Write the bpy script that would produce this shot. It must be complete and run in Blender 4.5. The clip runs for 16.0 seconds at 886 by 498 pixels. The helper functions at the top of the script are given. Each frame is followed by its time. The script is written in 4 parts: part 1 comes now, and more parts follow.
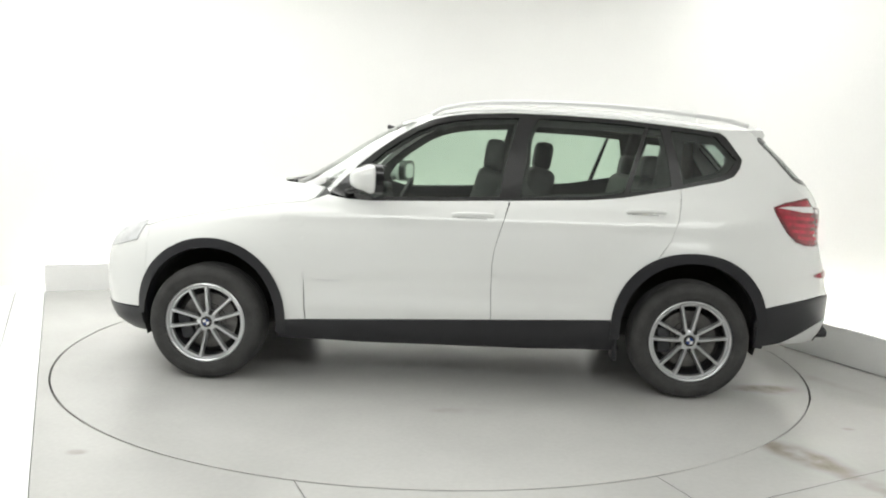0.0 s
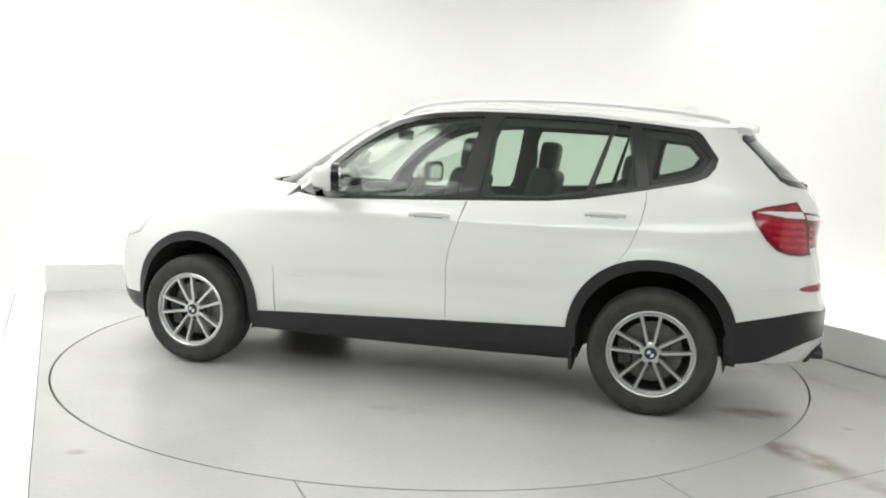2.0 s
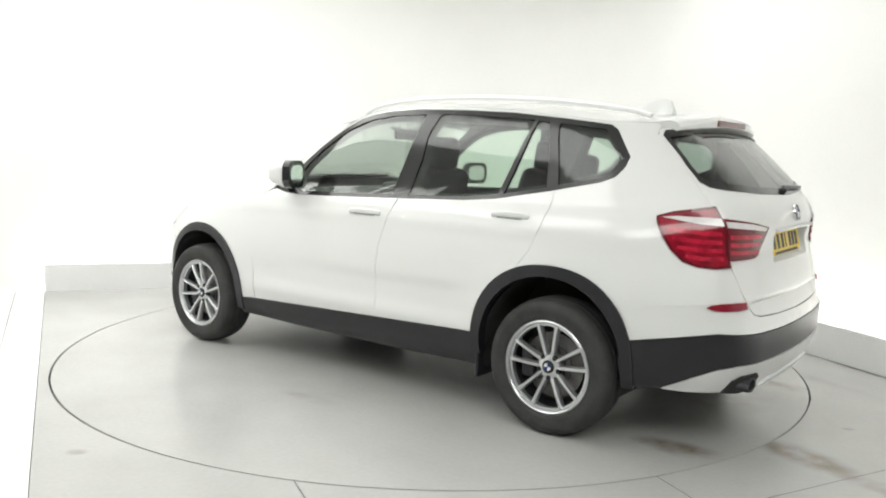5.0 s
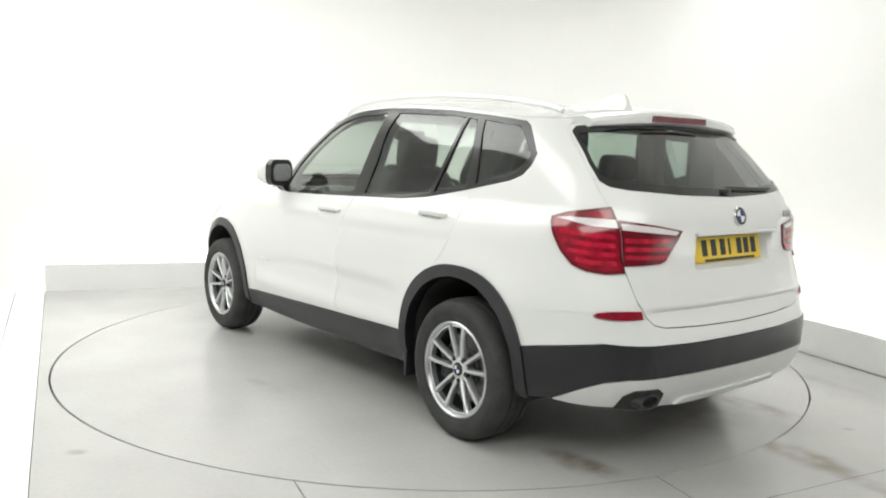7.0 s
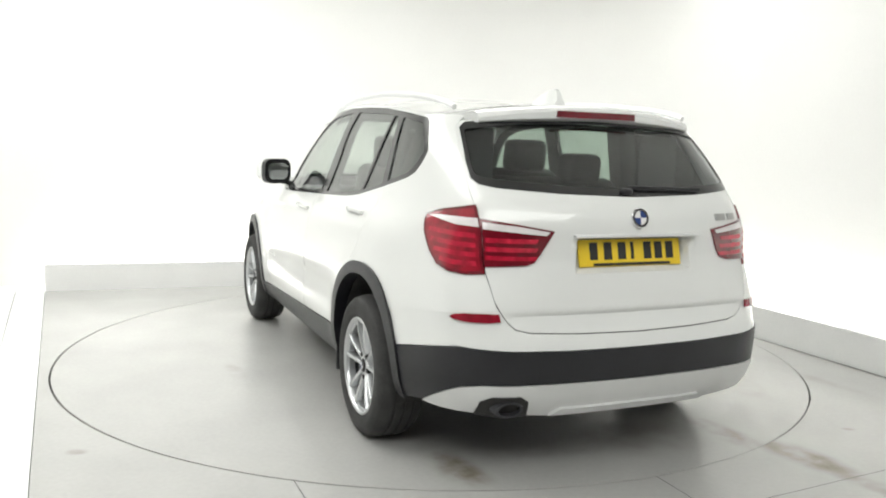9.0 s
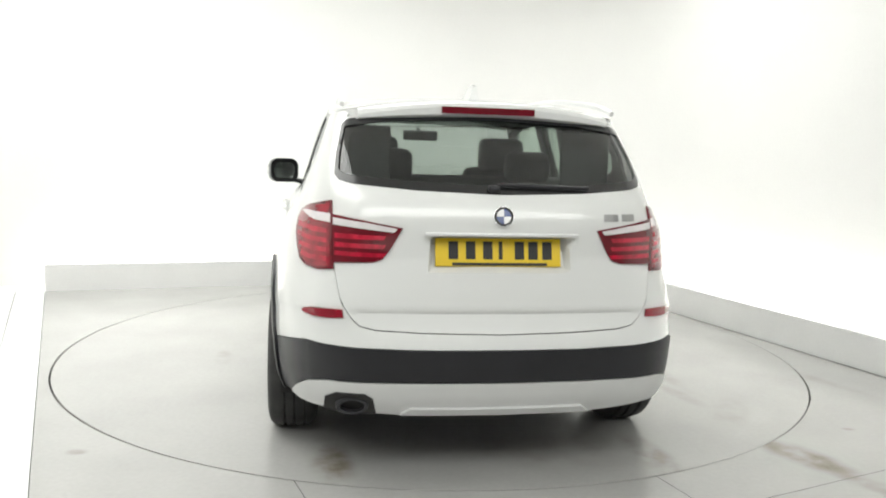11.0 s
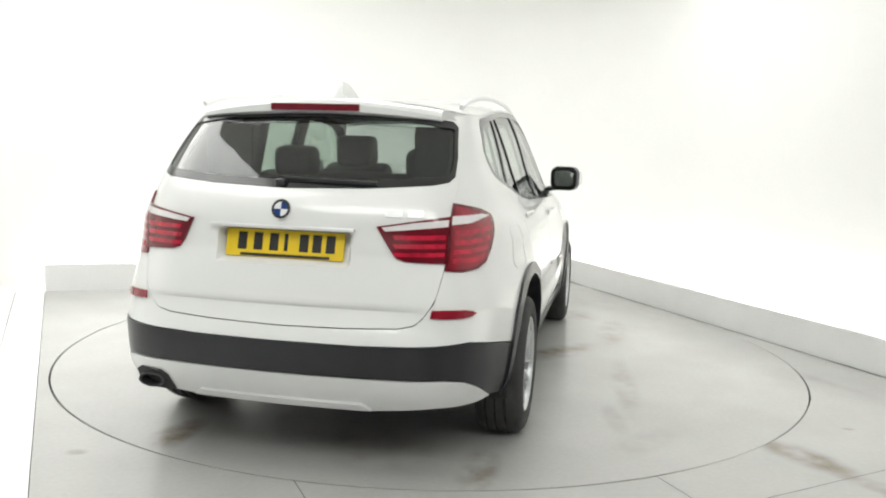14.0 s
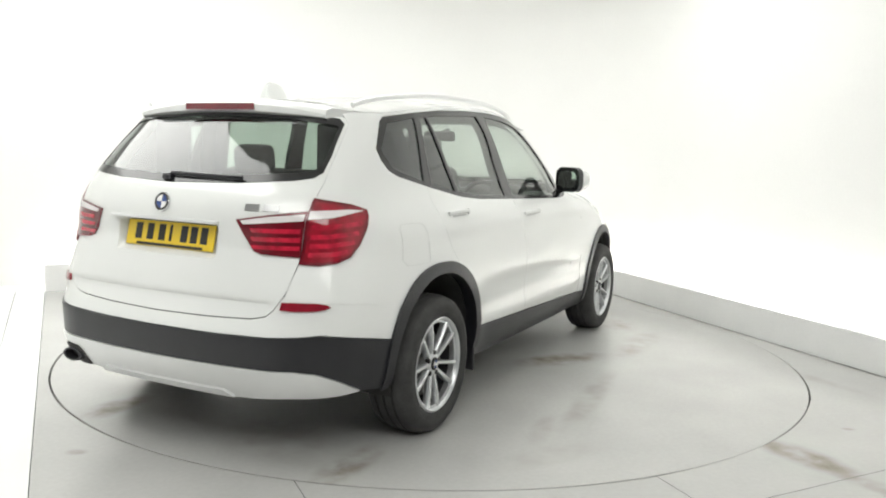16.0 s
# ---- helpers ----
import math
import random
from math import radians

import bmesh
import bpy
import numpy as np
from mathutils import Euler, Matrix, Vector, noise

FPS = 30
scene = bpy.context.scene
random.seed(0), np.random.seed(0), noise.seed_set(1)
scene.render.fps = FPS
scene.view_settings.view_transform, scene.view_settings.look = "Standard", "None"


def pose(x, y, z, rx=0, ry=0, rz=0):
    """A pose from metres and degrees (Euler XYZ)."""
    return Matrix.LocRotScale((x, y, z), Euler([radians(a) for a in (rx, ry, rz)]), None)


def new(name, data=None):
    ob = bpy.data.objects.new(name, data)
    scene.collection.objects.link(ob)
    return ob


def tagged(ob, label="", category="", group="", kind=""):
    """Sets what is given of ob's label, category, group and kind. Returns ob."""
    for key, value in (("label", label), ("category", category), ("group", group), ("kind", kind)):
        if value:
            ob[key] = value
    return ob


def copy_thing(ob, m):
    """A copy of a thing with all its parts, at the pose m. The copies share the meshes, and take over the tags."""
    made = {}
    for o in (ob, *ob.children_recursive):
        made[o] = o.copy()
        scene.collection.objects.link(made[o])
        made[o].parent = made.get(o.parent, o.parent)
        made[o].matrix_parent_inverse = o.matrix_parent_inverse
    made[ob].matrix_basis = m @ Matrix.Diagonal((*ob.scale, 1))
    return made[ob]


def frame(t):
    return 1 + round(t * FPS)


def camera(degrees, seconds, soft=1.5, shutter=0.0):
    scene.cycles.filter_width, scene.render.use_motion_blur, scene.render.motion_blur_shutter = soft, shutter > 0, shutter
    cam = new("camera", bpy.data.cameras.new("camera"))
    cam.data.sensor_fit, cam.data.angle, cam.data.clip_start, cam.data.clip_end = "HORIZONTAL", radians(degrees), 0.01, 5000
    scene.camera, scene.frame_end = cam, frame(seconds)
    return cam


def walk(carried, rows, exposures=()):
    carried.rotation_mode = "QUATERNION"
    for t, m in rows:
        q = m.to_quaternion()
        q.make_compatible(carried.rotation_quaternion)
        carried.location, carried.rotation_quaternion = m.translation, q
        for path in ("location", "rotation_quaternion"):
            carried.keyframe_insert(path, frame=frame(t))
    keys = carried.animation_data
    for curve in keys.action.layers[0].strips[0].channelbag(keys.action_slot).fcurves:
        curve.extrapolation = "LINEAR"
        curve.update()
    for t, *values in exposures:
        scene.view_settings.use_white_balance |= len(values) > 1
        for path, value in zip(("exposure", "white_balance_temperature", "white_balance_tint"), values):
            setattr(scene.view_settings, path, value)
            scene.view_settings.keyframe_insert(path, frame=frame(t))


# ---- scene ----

from mathutils.geometry import delaunay_2d_cdt

# ---------------------------------------------------------------- camera
cam = camera(57.764, 16.0, soft=2.0)
EYE = pose(0, -5.64, 1.394, 0, 0, -0.549) @ pose(0, 0, 0, 90 - 6.994) @ pose(0, 0, 0, 0, 0, 1.697)
walk(cam, [(0.0, EYE), (16.0, EYE)], exposures=[(0.0, 0.0, 6500, 10), (16.0, 0.0, 6500, 10)])

# ---------------------------------------------------------------- light
world = bpy.data.worlds.new("booth_air")
scene.world = world
world.use_nodes = True
world.node_tree.nodes["Background"].inputs[0].default_value = (1, 1, 1, 1)
world.node_tree.nodes["Background"].inputs[1].default_value = 0.05


def area_lamp(name, m, sx, sy, watts, colour=(1, 1, 1)):
    la = bpy.data.lights.new(name, "AREA")
    la.shape, la.size, la.size_y, la.energy, la.color = "RECTANGLE", sx, sy, watts, colour
    ob = new(name, la)
    ob.matrix_world = m
    return ob


area_lamp("overhead_softbox", pose(-0.4, 0.4, 3.5), 5.0, 2.4, 126, (0.99, 1.0, 0.965))
area_lamp("side_softbox", pose(-3.09, -1.34, 3.5, 0, 0, -64.9), 5.0, 1.5, 84, (0.99, 1.0, 0.965))
# Added fill lamp above the camera, brightens car and floor from the front.
area_lamp("front_fill", pose(0.5, -5.2, 3.4, 38), 6.4, 2.0, 166, (0.99, 1.0, 0.965))

# ---------------------------------------------------------------- materials


def material(name, colour=(0.5, 0.5, 0.5), rough=0.5, metal=0.0, coat=0.0, vary=0.0, scale=6.0, fine=0.0, fine_scale=60.0,
             bump=0.0, bump_scale=120.0, emit=0.0, spec=0.5, rough_vary=0.0):
    m = bpy.data.materials.new(name)
    m.use_nodes = True
    nt = m.node_tree
    b = nt.nodes["Principled BSDF"]
    b.inputs["Base Color"].default_value = (*colour, 1)
    b.inputs["Roughness"].default_value = rough
    b.inputs["Metallic"].default_value = metal
    b.inputs["Coat Weight"].default_value = coat
    b.inputs["Coat Roughness"].default_value = 0.04
    b.inputs["Specular IOR Level"].default_value = spec
    if emit:
        b.inputs["Emission Color"].default_value = (*colour, 1)
        b.inputs["Emission Strength"].default_value = emit
    co = nt.nodes.new("ShaderNodeTexCoord")

    def grain(sc, detail=6.0):
        n = nt.nodes.new("ShaderNodeTexNoise")
        n.inputs["Scale"].default_value, n.inputs["Detail"].default_value = sc, detail
        nt.links.new(co.outputs["Object"], n.inputs["Vector"])
        return n.outputs["Fac"]

    def span(fac, lo, hi):
        r = nt.nodes.new("ShaderNodeMapRange")
        r.inputs["From Min"].default_value, r.inputs["From Max"].default_value = 0.3, 0.7
        r.inputs["To Min"].default_value, r.inputs["To Max"].default_value = lo, hi
        nt.links.new(fac, r.inputs["Value"])
        return r.outputs["Result"]

    if vary or fine:
        mu = nt.nodes.new("ShaderNodeMath")
        mu.operation = "MULTIPLY"
        nt.links.new(span(grain(scale), 1 - vary, 1 + vary), mu.inputs[0])
        nt.links.new(span(grain(fine_scale, 3.0), 1 - fine, 1 + fine), mu.inputs[1])
        mx = nt.nodes.new("ShaderNodeVectorMath")
        mx.operation = "SCALE"
        mx.inputs[0].default_value = colour
        nt.links.new(mu.outputs[0], mx.inputs["Scale"])
        nt.links.new(mx.outputs[0], b.inputs["Base Color"])
    if rough_vary:
        nt.links.new(span(grain(scale * 2), rough - rough_vary, rough + rough_vary), b.inputs["Roughness"])
    if bump:
        bp = nt.nodes.new("ShaderNodeBump")
        bp.inputs["Strength"].default_value, bp.inputs["Distance"].default_value = bump, 0.01
        nt.links.new(grain(bump_scale, 4.0), bp.inputs["Height"])
        nt.links.new(bp.outputs["Normal"], b.inputs["Normal"])
    return m


def glass(name, tint, gloss=0.09, power=3.0):
    """Thin tinted pane: clear tint below a glossy surface."""
    m = bpy.data.materials.new(name)
    m.use_nodes = True
    nt = m.node_tree
    nt.nodes.remove(nt.nodes["Principled BSDF"])
    out = nt.nodes["Material Output"]
    tr, gl = nt.nodes.new("ShaderNodeBsdfTransparent"), nt.nodes.new("ShaderNodeBsdfGlossy")
    lw, mx = nt.nodes.new("ShaderNodeLayerWeight"), nt.nodes.new("ShaderNodeMixShader")
    pw, fr = nt.nodes.new("ShaderNodeMath"), nt.nodes.new("ShaderNodeMapRange")
    pw.operation = "POWER"
    pw.inputs[1].default_value = power
    lw.inputs["Blend"].default_value = 0.5
    nt.links.new(lw.outputs["Facing"], pw.inputs[0])
    nt.links.new(pw.outputs[0], fr.inputs["Value"])
    fr.inputs["To Min"].default_value, fr.inputs["To Max"].default_value = gloss, 0.85
    tr.inputs["Color"].default_value = (*tint, 1)
    gl.inputs["Roughness"].default_value = 0.02
    nt.links.new(fr.outputs[0], mx.inputs[0])
    nt.links.new(tr.outputs[0], mx.inputs[1])
    nt.links.new(gl.outputs[0], mx.inputs[2])
    nt.links.new(mx.outputs[0], out.inputs["Surface"])
    return m


def floor_material(name, colour, marks=()):
    """Painted floor with scuffs; marks: (x, y, angle, length, width, strength) of brown dirt smears."""
    m = material(name, colour, 0.24, vary=0.06, scale=1.6, fine=0.025, fine_scale=40)
    nt = m.node_tree
    b = nt.nodes["Principled BSDF"]
    src = b.inputs["Base Color"].links[0].from_socket
    co = nt.nodes.new("ShaderNodeTexCoord")
    no = nt.nodes.new("ShaderNodeTexNoise")
    no.inputs["Scale"].default_value, no.inputs["Detail"].default_value, no.inputs["Roughness"].default_value = 5.0, 9.0, 0.6
    nt.links.new(co.outputs["Object"], no.inputs["Vector"])
    for x, y, ang, ln, wd, st in marks:
        mp = nt.nodes.new("ShaderNodeMapping")
        mp.vector_type = "TEXTURE"
        mp.inputs["Location"].default_value = (x, y, 0)
        mp.inputs["Rotation"].default_value = (0, 0, radians(ang))
        mp.inputs["Scale"].default_value = (ln, wd, 1)
        nt.links.new(co.outputs["Object"], mp.inputs["Vector"])
        le = nt.nodes.new("ShaderNodeVectorMath")
        le.operation = "LENGTH"
        nt.links.new(mp.outputs[0], le.inputs[0])
        r = nt.nodes.new("ShaderNodeMapRange")
        r.interpolation_type = "SMOOTHSTEP"
        r.inputs["From Min"].default_value, r.inputs["From Max"].default_value = 1.0, 0.3
        nt.links.new(le.outputs["Value"], r.inputs["Value"])
        n2 = nt.nodes.new("ShaderNodeMapRange")
        n2.inputs["From Min"].default_value, n2.inputs["From Max"].default_value = 0.34, 0.66
        n2.inputs["To Max"].default_value = st
        nt.links.new(no.outputs["Fac"], n2.inputs["Value"])
        mu = nt.nodes.new("ShaderNodeMath")
        mu.operation = "MULTIPLY"
        nt.links.new(r.outputs[0], mu.inputs[0])
        nt.links.new(n2.outputs[0], mu.inputs[1])
        mx = nt.nodes.new("ShaderNodeMix")
        mx.data_type = "RGBA"
        nt.links.new(mu.outputs[0], mx.inputs[0])
        nt.links.new(src, mx.inputs[6])
        mx.inputs[7].default_value = (0.205, 0.172, 0.125, 1)
        src = mx.outputs[2]
    nt.links.new(src, b.inputs["Base Color"])
    return m


M_WALL = material("white_wall_paint", (0.80, 0.80, 0.785), 0.7, vary=0.015, scale=1.2, fine=0.01, bump=0.02)
M_UNSEEN_WALL = material("unseen_grey_wall", (0.22, 0.22, 0.22), 0.7, vary=0.03, scale=1.2)
M_APRON = material("white_apron_paint", (0.82, 0.82, 0.81), 0.5, vary=0.02, scale=2.0, fine=0.01, bump=0.02)
M_UPSTAND = material("pale_grey_board", (0.74, 0.74, 0.73), 0.55, vary=0.03, scale=3.0, fine=0.015, bump=0.03)
M_FLOOR = floor_material("grey_floor_paint", (0.474, 0.472, 0.456),
                         [(1.78, -1.98, -60, 0.36, 0.15, 1.0), (-1.59, -2.155, 0, 0.07, 0.05, 0.6), (1.95, -2.32, -50, 0.25, 0.09, 0.8), (2.2, -1.57, 0, 0.05, 0.03, 0.5), (2.3, -0.3, -62, 0.9, 0.10, 0.3)])
M_TABLE = floor_material("grey_turntable_paint", (0.474, 0.472, 0.456),
                         [(-2.10, 0.77, 5, 0.38, 0.13, 0.85), (-2.14, -0.72, 3, 0.36, 0.12, 0.9), (-2.05, -0.25, 80, 0.5, 0.3, 0.3), (-1.55, -1.45, 150, 0.45, 0.14, 0.2), (-1.24, -1.29, 10, 0.30, 0.08, 0.25),
                          (0.15, -0.9, -35, 0.45, 0.18, 0.85), (-0.24, 1.43, 5, 0.25, 0.07, 0.3), (-0.6, -1.35, 5, 0.9, 0.10, 0.3), (0.9, -1.25, 0, 0.6, 0.16, 0.45), (1.5, -0.95, 20, 0.35, 0.2, 0.5)])
M_GAP = material("dark_gap", (0.02, 0.02, 0.02), 0.9)
M_JOINT = material("shaded_joint", (0.36, 0.36, 0.35), 0.7)
M_GRIME = material("joint_grime", (0.13, 0.12, 0.105), 0.9, vary=0.5, scale=5, fine=0.3)
M_TUBE = material("light_tube", (1.0, 0.995, 0.95), 0.5, emit=18.0)
M_PAINT = material("white_car_paint", (0.78, 0.79, 0.775), 0.32, coat=1.0, vary=0.01, scale=2.0, fine=0.006, fine_scale=300)
M_BLACK = material("black_plastic_cladding", (0.0135, 0.0135, 0.0165), 0.36, spec=0.5, vary=0.15, scale=8, fine=0.1, fine_scale=250, bump=0.05, bump_scale=400)
M_TRIM = material("gloss_black_trim", (0.012, 0.012, 0.013), 0.2, vary=0.1, scale=6, coat=0.3)
M_LINING = material("charcoal_interior_plastic", (0.045, 0.045, 0.047), 0.75, vary=0.15, scale=10, bump=0.08, bump_scale=300)
M_SEAT = material("black_leather", (0.025, 0.025, 0.027), 0.5, vary=0.2, scale=12, fine=0.1, bump=0.12, bump_scale=160)
M_HEADLINER = material("grey_headliner_cloth", (0.28, 0.28, 0.27), 0.95, vary=0.05, bump=0.1, bump_scale=500)
M_UNDER = material("underbody_coating", (0.03, 0.029, 0.028), 0.85, vary=0.3, scale=9, bump=0.2, bump_scale=60)
M_SILVER = material("satin_silver_paint", (0.74, 0.745, 0.74), 0.34, metal=0.3, vary=0.02, scale=5)
M_ALLOY = material("silver_alloy", (0.62, 0.63, 0.64), 0.32, metal=0.85, vary=0.04, scale=14, fine=0.03)
M_DARKMETAL = material("dark_cast_metal", (0.06, 0.06, 0.065), 0.55, metal=0.6, vary=0.2, scale=20)
M_DISC = material("worn_brake_steel", (0.16, 0.155, 0.15), 0.45, metal=0.8, vary=0.3, scale=18)
M_STEEL = material("brushed_steel", (0.45, 0.45, 0.45), 0.35, metal=1.0, vary=0.05, scale=30)
M_CHROME = material("chrome", (0.8, 0.8, 0.81), 0.1, metal=1.0, vary=0.02)
M_TYRE = material("black_rubber", (0.036, 0.0355, 0.035), 0.75, vary=0.3, scale=10, fine=0.12, fine_scale=90, bump=0.15, bump_scale=150)
M_RED = material("red_lens", (0.47, 0.012, 0.038), 0.15, coat=0.6, vary=0.4, scale=24)
M_DARKRED = material("dark_red_lens", (0.14, 0.004, 0.012), 0.15, coat=0.6, vary=0.25, scale=14)
M_REFLECTOR = material("red_reflector", (0.26, 0.008, 0.022), 0.2, coat=0.5, vary=0.2, scale=30)
M_LENS = material("red_inner_lens", (0.27, 0.006, 0.020), 0.12, coat=0.8, vary=0.35, scale=20)
M_CLEARLENS = material("clear_lens", (0.75, 0.72, 0.72), 0.12, coat=0.8, vary=0.06, scale=30)
M_HEADLENS = material("headlamp_lens", (0.62, 0.63, 0.64), 0.1, coat=0.9, vary=0.1, scale=18)
M_PLATE = material("yellow_plate", (0.80, 0.56, 0.02), 0.35, coat=0.2, vary=0.04, scale=12)
M_INK = material("black_ink", (0.015, 0.015, 0.015), 0.5)
M_BLUE = material("blue_enamel", (0.02, 0.05, 0.20), 0.2, coat=0.6)
M_WHITE = material("white_enamel", (0.8, 0.8, 0.8), 0.2, coat=0.6)
M_MIRROR = material("mirror_glass", (0.85, 0.86, 0.86), 0.02, metal=1.0)
M_GLASS = glass("green_tinted_glass", (0.70, 0.80, 0.72), 0.06, 2.7)
# Same side glass, tint deepened to stand for the dark interior behind it.
M_QGLASS = glass("quarter_glass", (0.60, 0.68, 0.63), 0.06, 2.7)
M_SCREEN = glass("clear_windscreen_glass", (0.94, 0.975, 0.95), 0.09, 1.7)
# Rear pane: cabin dimness is put into the tint.
M_DARKGLASS = glass("dimmed_rear_glass", (0.48, 0.55, 0.515), 0.055, 2.7)

# ---------------------------------------------------------------- mesh helpers


def part(name, bm, mat, parent=None, label="", smooth=True):
    me = bpy.data.meshes.new(name)
    bmesh.ops.recalc_face_normals(bm, faces=bm.faces)
    for f in bm.faces:
        f.smooth = smooth
    bm.to_mesh(me)
    bm.free()
    me.materials.append(mat)
    ob = new(name, me)
    if smooth:
        me.set_sharp_from_angle(angle=radians(38))
    if parent is not None:
        ob.parent = parent
    if label:
        tagged(ob, label)
    return ob


def box(bm, cx, cy, cz, sx, sy, sz, bevel=0.0, seg=2, m=None):
    r = bmesh.ops.create_cube(bm, size=1.0)
    vs = r["verts"]
    mat = Matrix.Translation((cx, cy, cz)) @ Matrix.Diagonal((sx, sy, sz, 1))
    bmesh.ops.transform(bm, matrix=(m @ mat) if m else mat, verts=vs)
    if bevel:
        es = list({e for v in vs for e in v.link_edges})
        bmesh.ops.bevel(bm, geom=es, offset=bevel, segments=seg, affect="EDGES", profile=0.5)
    return bm


def made_box(*a, **k):
    return box(bmesh.new(), *a, **k)


def lathe(bm, profile, n=48, close=False):
    """Turn (radius, along) pairs round the Y axis."""
    rings = []
    for r, w in profile:
        rings.append([bm.verts.new((r * math.cos(2 * math.pi * i / n), w, r * math.sin(2 * math.pi * i / n))) for i in range(n)])
    pairs = list(zip(rings, rings[1:])) + ([(rings[-1], rings[0])] if close else [])
    for a, b in pairs:
        for i in range(n):
            bm.faces.new((a[i], a[(i + 1) % n], b[(i + 1) % n], b[i]))
    return rings


def tube(bm, pts, rad, n=8, squash=1.0):
    rings = []
    for i, p in enumerate(pts):
        p = Vector(p)
        d = (Vector(pts[min(i + 1, len(pts) - 1)]) - Vector(pts[max(i - 1, 0)])).normalized()
        side = d.cross(Vector((0, 0, 1)))
        side = side.normalized() if side.length > 1e-4 else Vector((1, 0, 0))
        up = side.cross(d)
        rings.append([bm.verts.new(p + rad * (math.cos(a) * side + squash * math.sin(a) * up)) for a in (2 * math.pi * k / n for k in range(n))])
    for a, b in zip(rings, rings[1:]):
        for k in range(n):
            bm.faces.new((a[k], a[(k + 1) % n], b[(k + 1) % n], b[k]))
    bm.faces.new(rings[0])
    bm.faces.new(rings[-1][::-1])
    return bm


def inside(p, loop):
    x, y = p
    hit = False
    for (x0, y0), (x1, y1) in zip(loop, loop[1:] + loop[:1]):
        if (y0 > y) != (y1 > y) and x < (x1 - x0) * (y - y0) / (y1 - y0) + x0:
            hit = not hit
    return hit


def densify(loop, step):
    out = []
    for (x0, y0), (x1, y1) in zip(loop, loop[1:] + loop[:1]):
        n = max(1, math.ceil(math.hypot(x1 - x0, y1 - y0) / step))
        out += [(x0 + (x1 - x0) * k / n, y0 + (y1 - y0) * k / n) for k in range(n)]
    return out


def filled(loop, holes, du, dv, step):
    """Points and triangles of a flat outline with holes."""
    loops = [densify(loop, step)] + [densify(h, step) for h in holes]
    vs, es = [], []
    for lp in loops:
        k = len(vs)
        vs += lp
        es += [(k + i, k + (i + 1) % len(lp)) for i in range(len(lp))]
    us, ws = [p[0] for p in loops[0]], [p[1] for p in loops[0]]
    edge = np.array(vs)
    for i in range(math.ceil((max(us) - min(us)) / du)):
        for j in range(math.ceil((max(ws) - min(ws)) / dv)):
            p = (min(us) + (i + 0.5) * du, min(ws) + (j + 0.5) * dv)
            if np.min(((edge[:, 0] - p[0]) / du) ** 2 + ((edge[:, 1] - p[1]) / dv) ** 2) < 0.16:
                continue
            if inside(p, loops[0]) and not any(inside(p, h) for h in loops[1:]):
                vs.append(p)
    v2, _, fs, _, _, _ = delaunay_2d_cdt([Vector(p) for p in vs], es, [], 0, 1e-6)
    keep = []
    for f in fs:
        c = (sum(v2[i][0] for i in f) / 3, sum(v2[i][1] for i in f) / 3)
        if inside(c, loops[0]) and not any(inside(c, h) for h in loops[1:]):
            keep.append(f)
    return v2, keep


def skin(loop, holes=(), surface=None, off=0.0, thick=0.012, du=0.05, dv=0.05, step=0.04, bm=None):
    """A sheet over surface(u, v) -> (point, normal), within an outline, with folded rims thick deep."""
    bm = bm or bmesh.new()
    v2, fs = filled(list(loop), [list(h) for h in holes], du, dv, step)
    at = [surface(v[0], v[1]) for v in v2]
    top = [bm.verts.new(p + n * off) for p, n in at]
    used, new_faces = {}, []
    for f in fs:
        try:
            new_faces.append(bm.faces.new([top[i] for i in f]))
        except ValueError:
            pass
        for a, b in zip(f, f[1:] + f[:1]):
            k = (min(a, b), max(a, b))
            used[k] = used.get(k, 0) + 1
    if thick:
        low = {}
        for (a, b), c in used.items():
            if c == 1:
                for i in (a, b):
                    if i not in low:
                        low[i] = bm.verts.new(at[i][0] + at[i][1] * (off - thick))
                bm.faces.new((top[a], top[b], low[b], low[a]))
    for v in [v for v in top if not v.link_faces]:
        bm.verts.remove(v)
    return bm


def flat(z):
    return lambda u, v: (Vector((u, v, z)), Vector((0, 0, 1)))


# ---------------------------------------------------------------- booth
RING_R = 2.478
N1, D1 = Vector((0.926, 0.377)).normalized(), 2.556
N2, D2 = Vector((-0.334, 0.9426)), 2.750


def meet(na, da, nb, db):
    k = na.x * nb.y - na.y * nb.x
    return ((da * nb.y - db * na.y) / k, (na.x * db - nb.x * da) / k)


EDGE_A, EDGE_B = Vector((-3.57, 1.652)), Vector((-1.56, -2.638))
EDGE_D = (EDGE_B - EDGE_A).normalized()
EDGE_N = Vector((EDGE_D.y, -EDGE_D.x))
if EDGE_N.x > 0:
    EDGE_N = -EDGE_N
EDGE_END = EDGE_A + EDGE_D * 13.4
CORNER = Vector(meet(N1, D1, N2, D2))
T1 = Vector((N1.y, -N1.x))
RIGHT_END = CORNER + T1 * 11.6


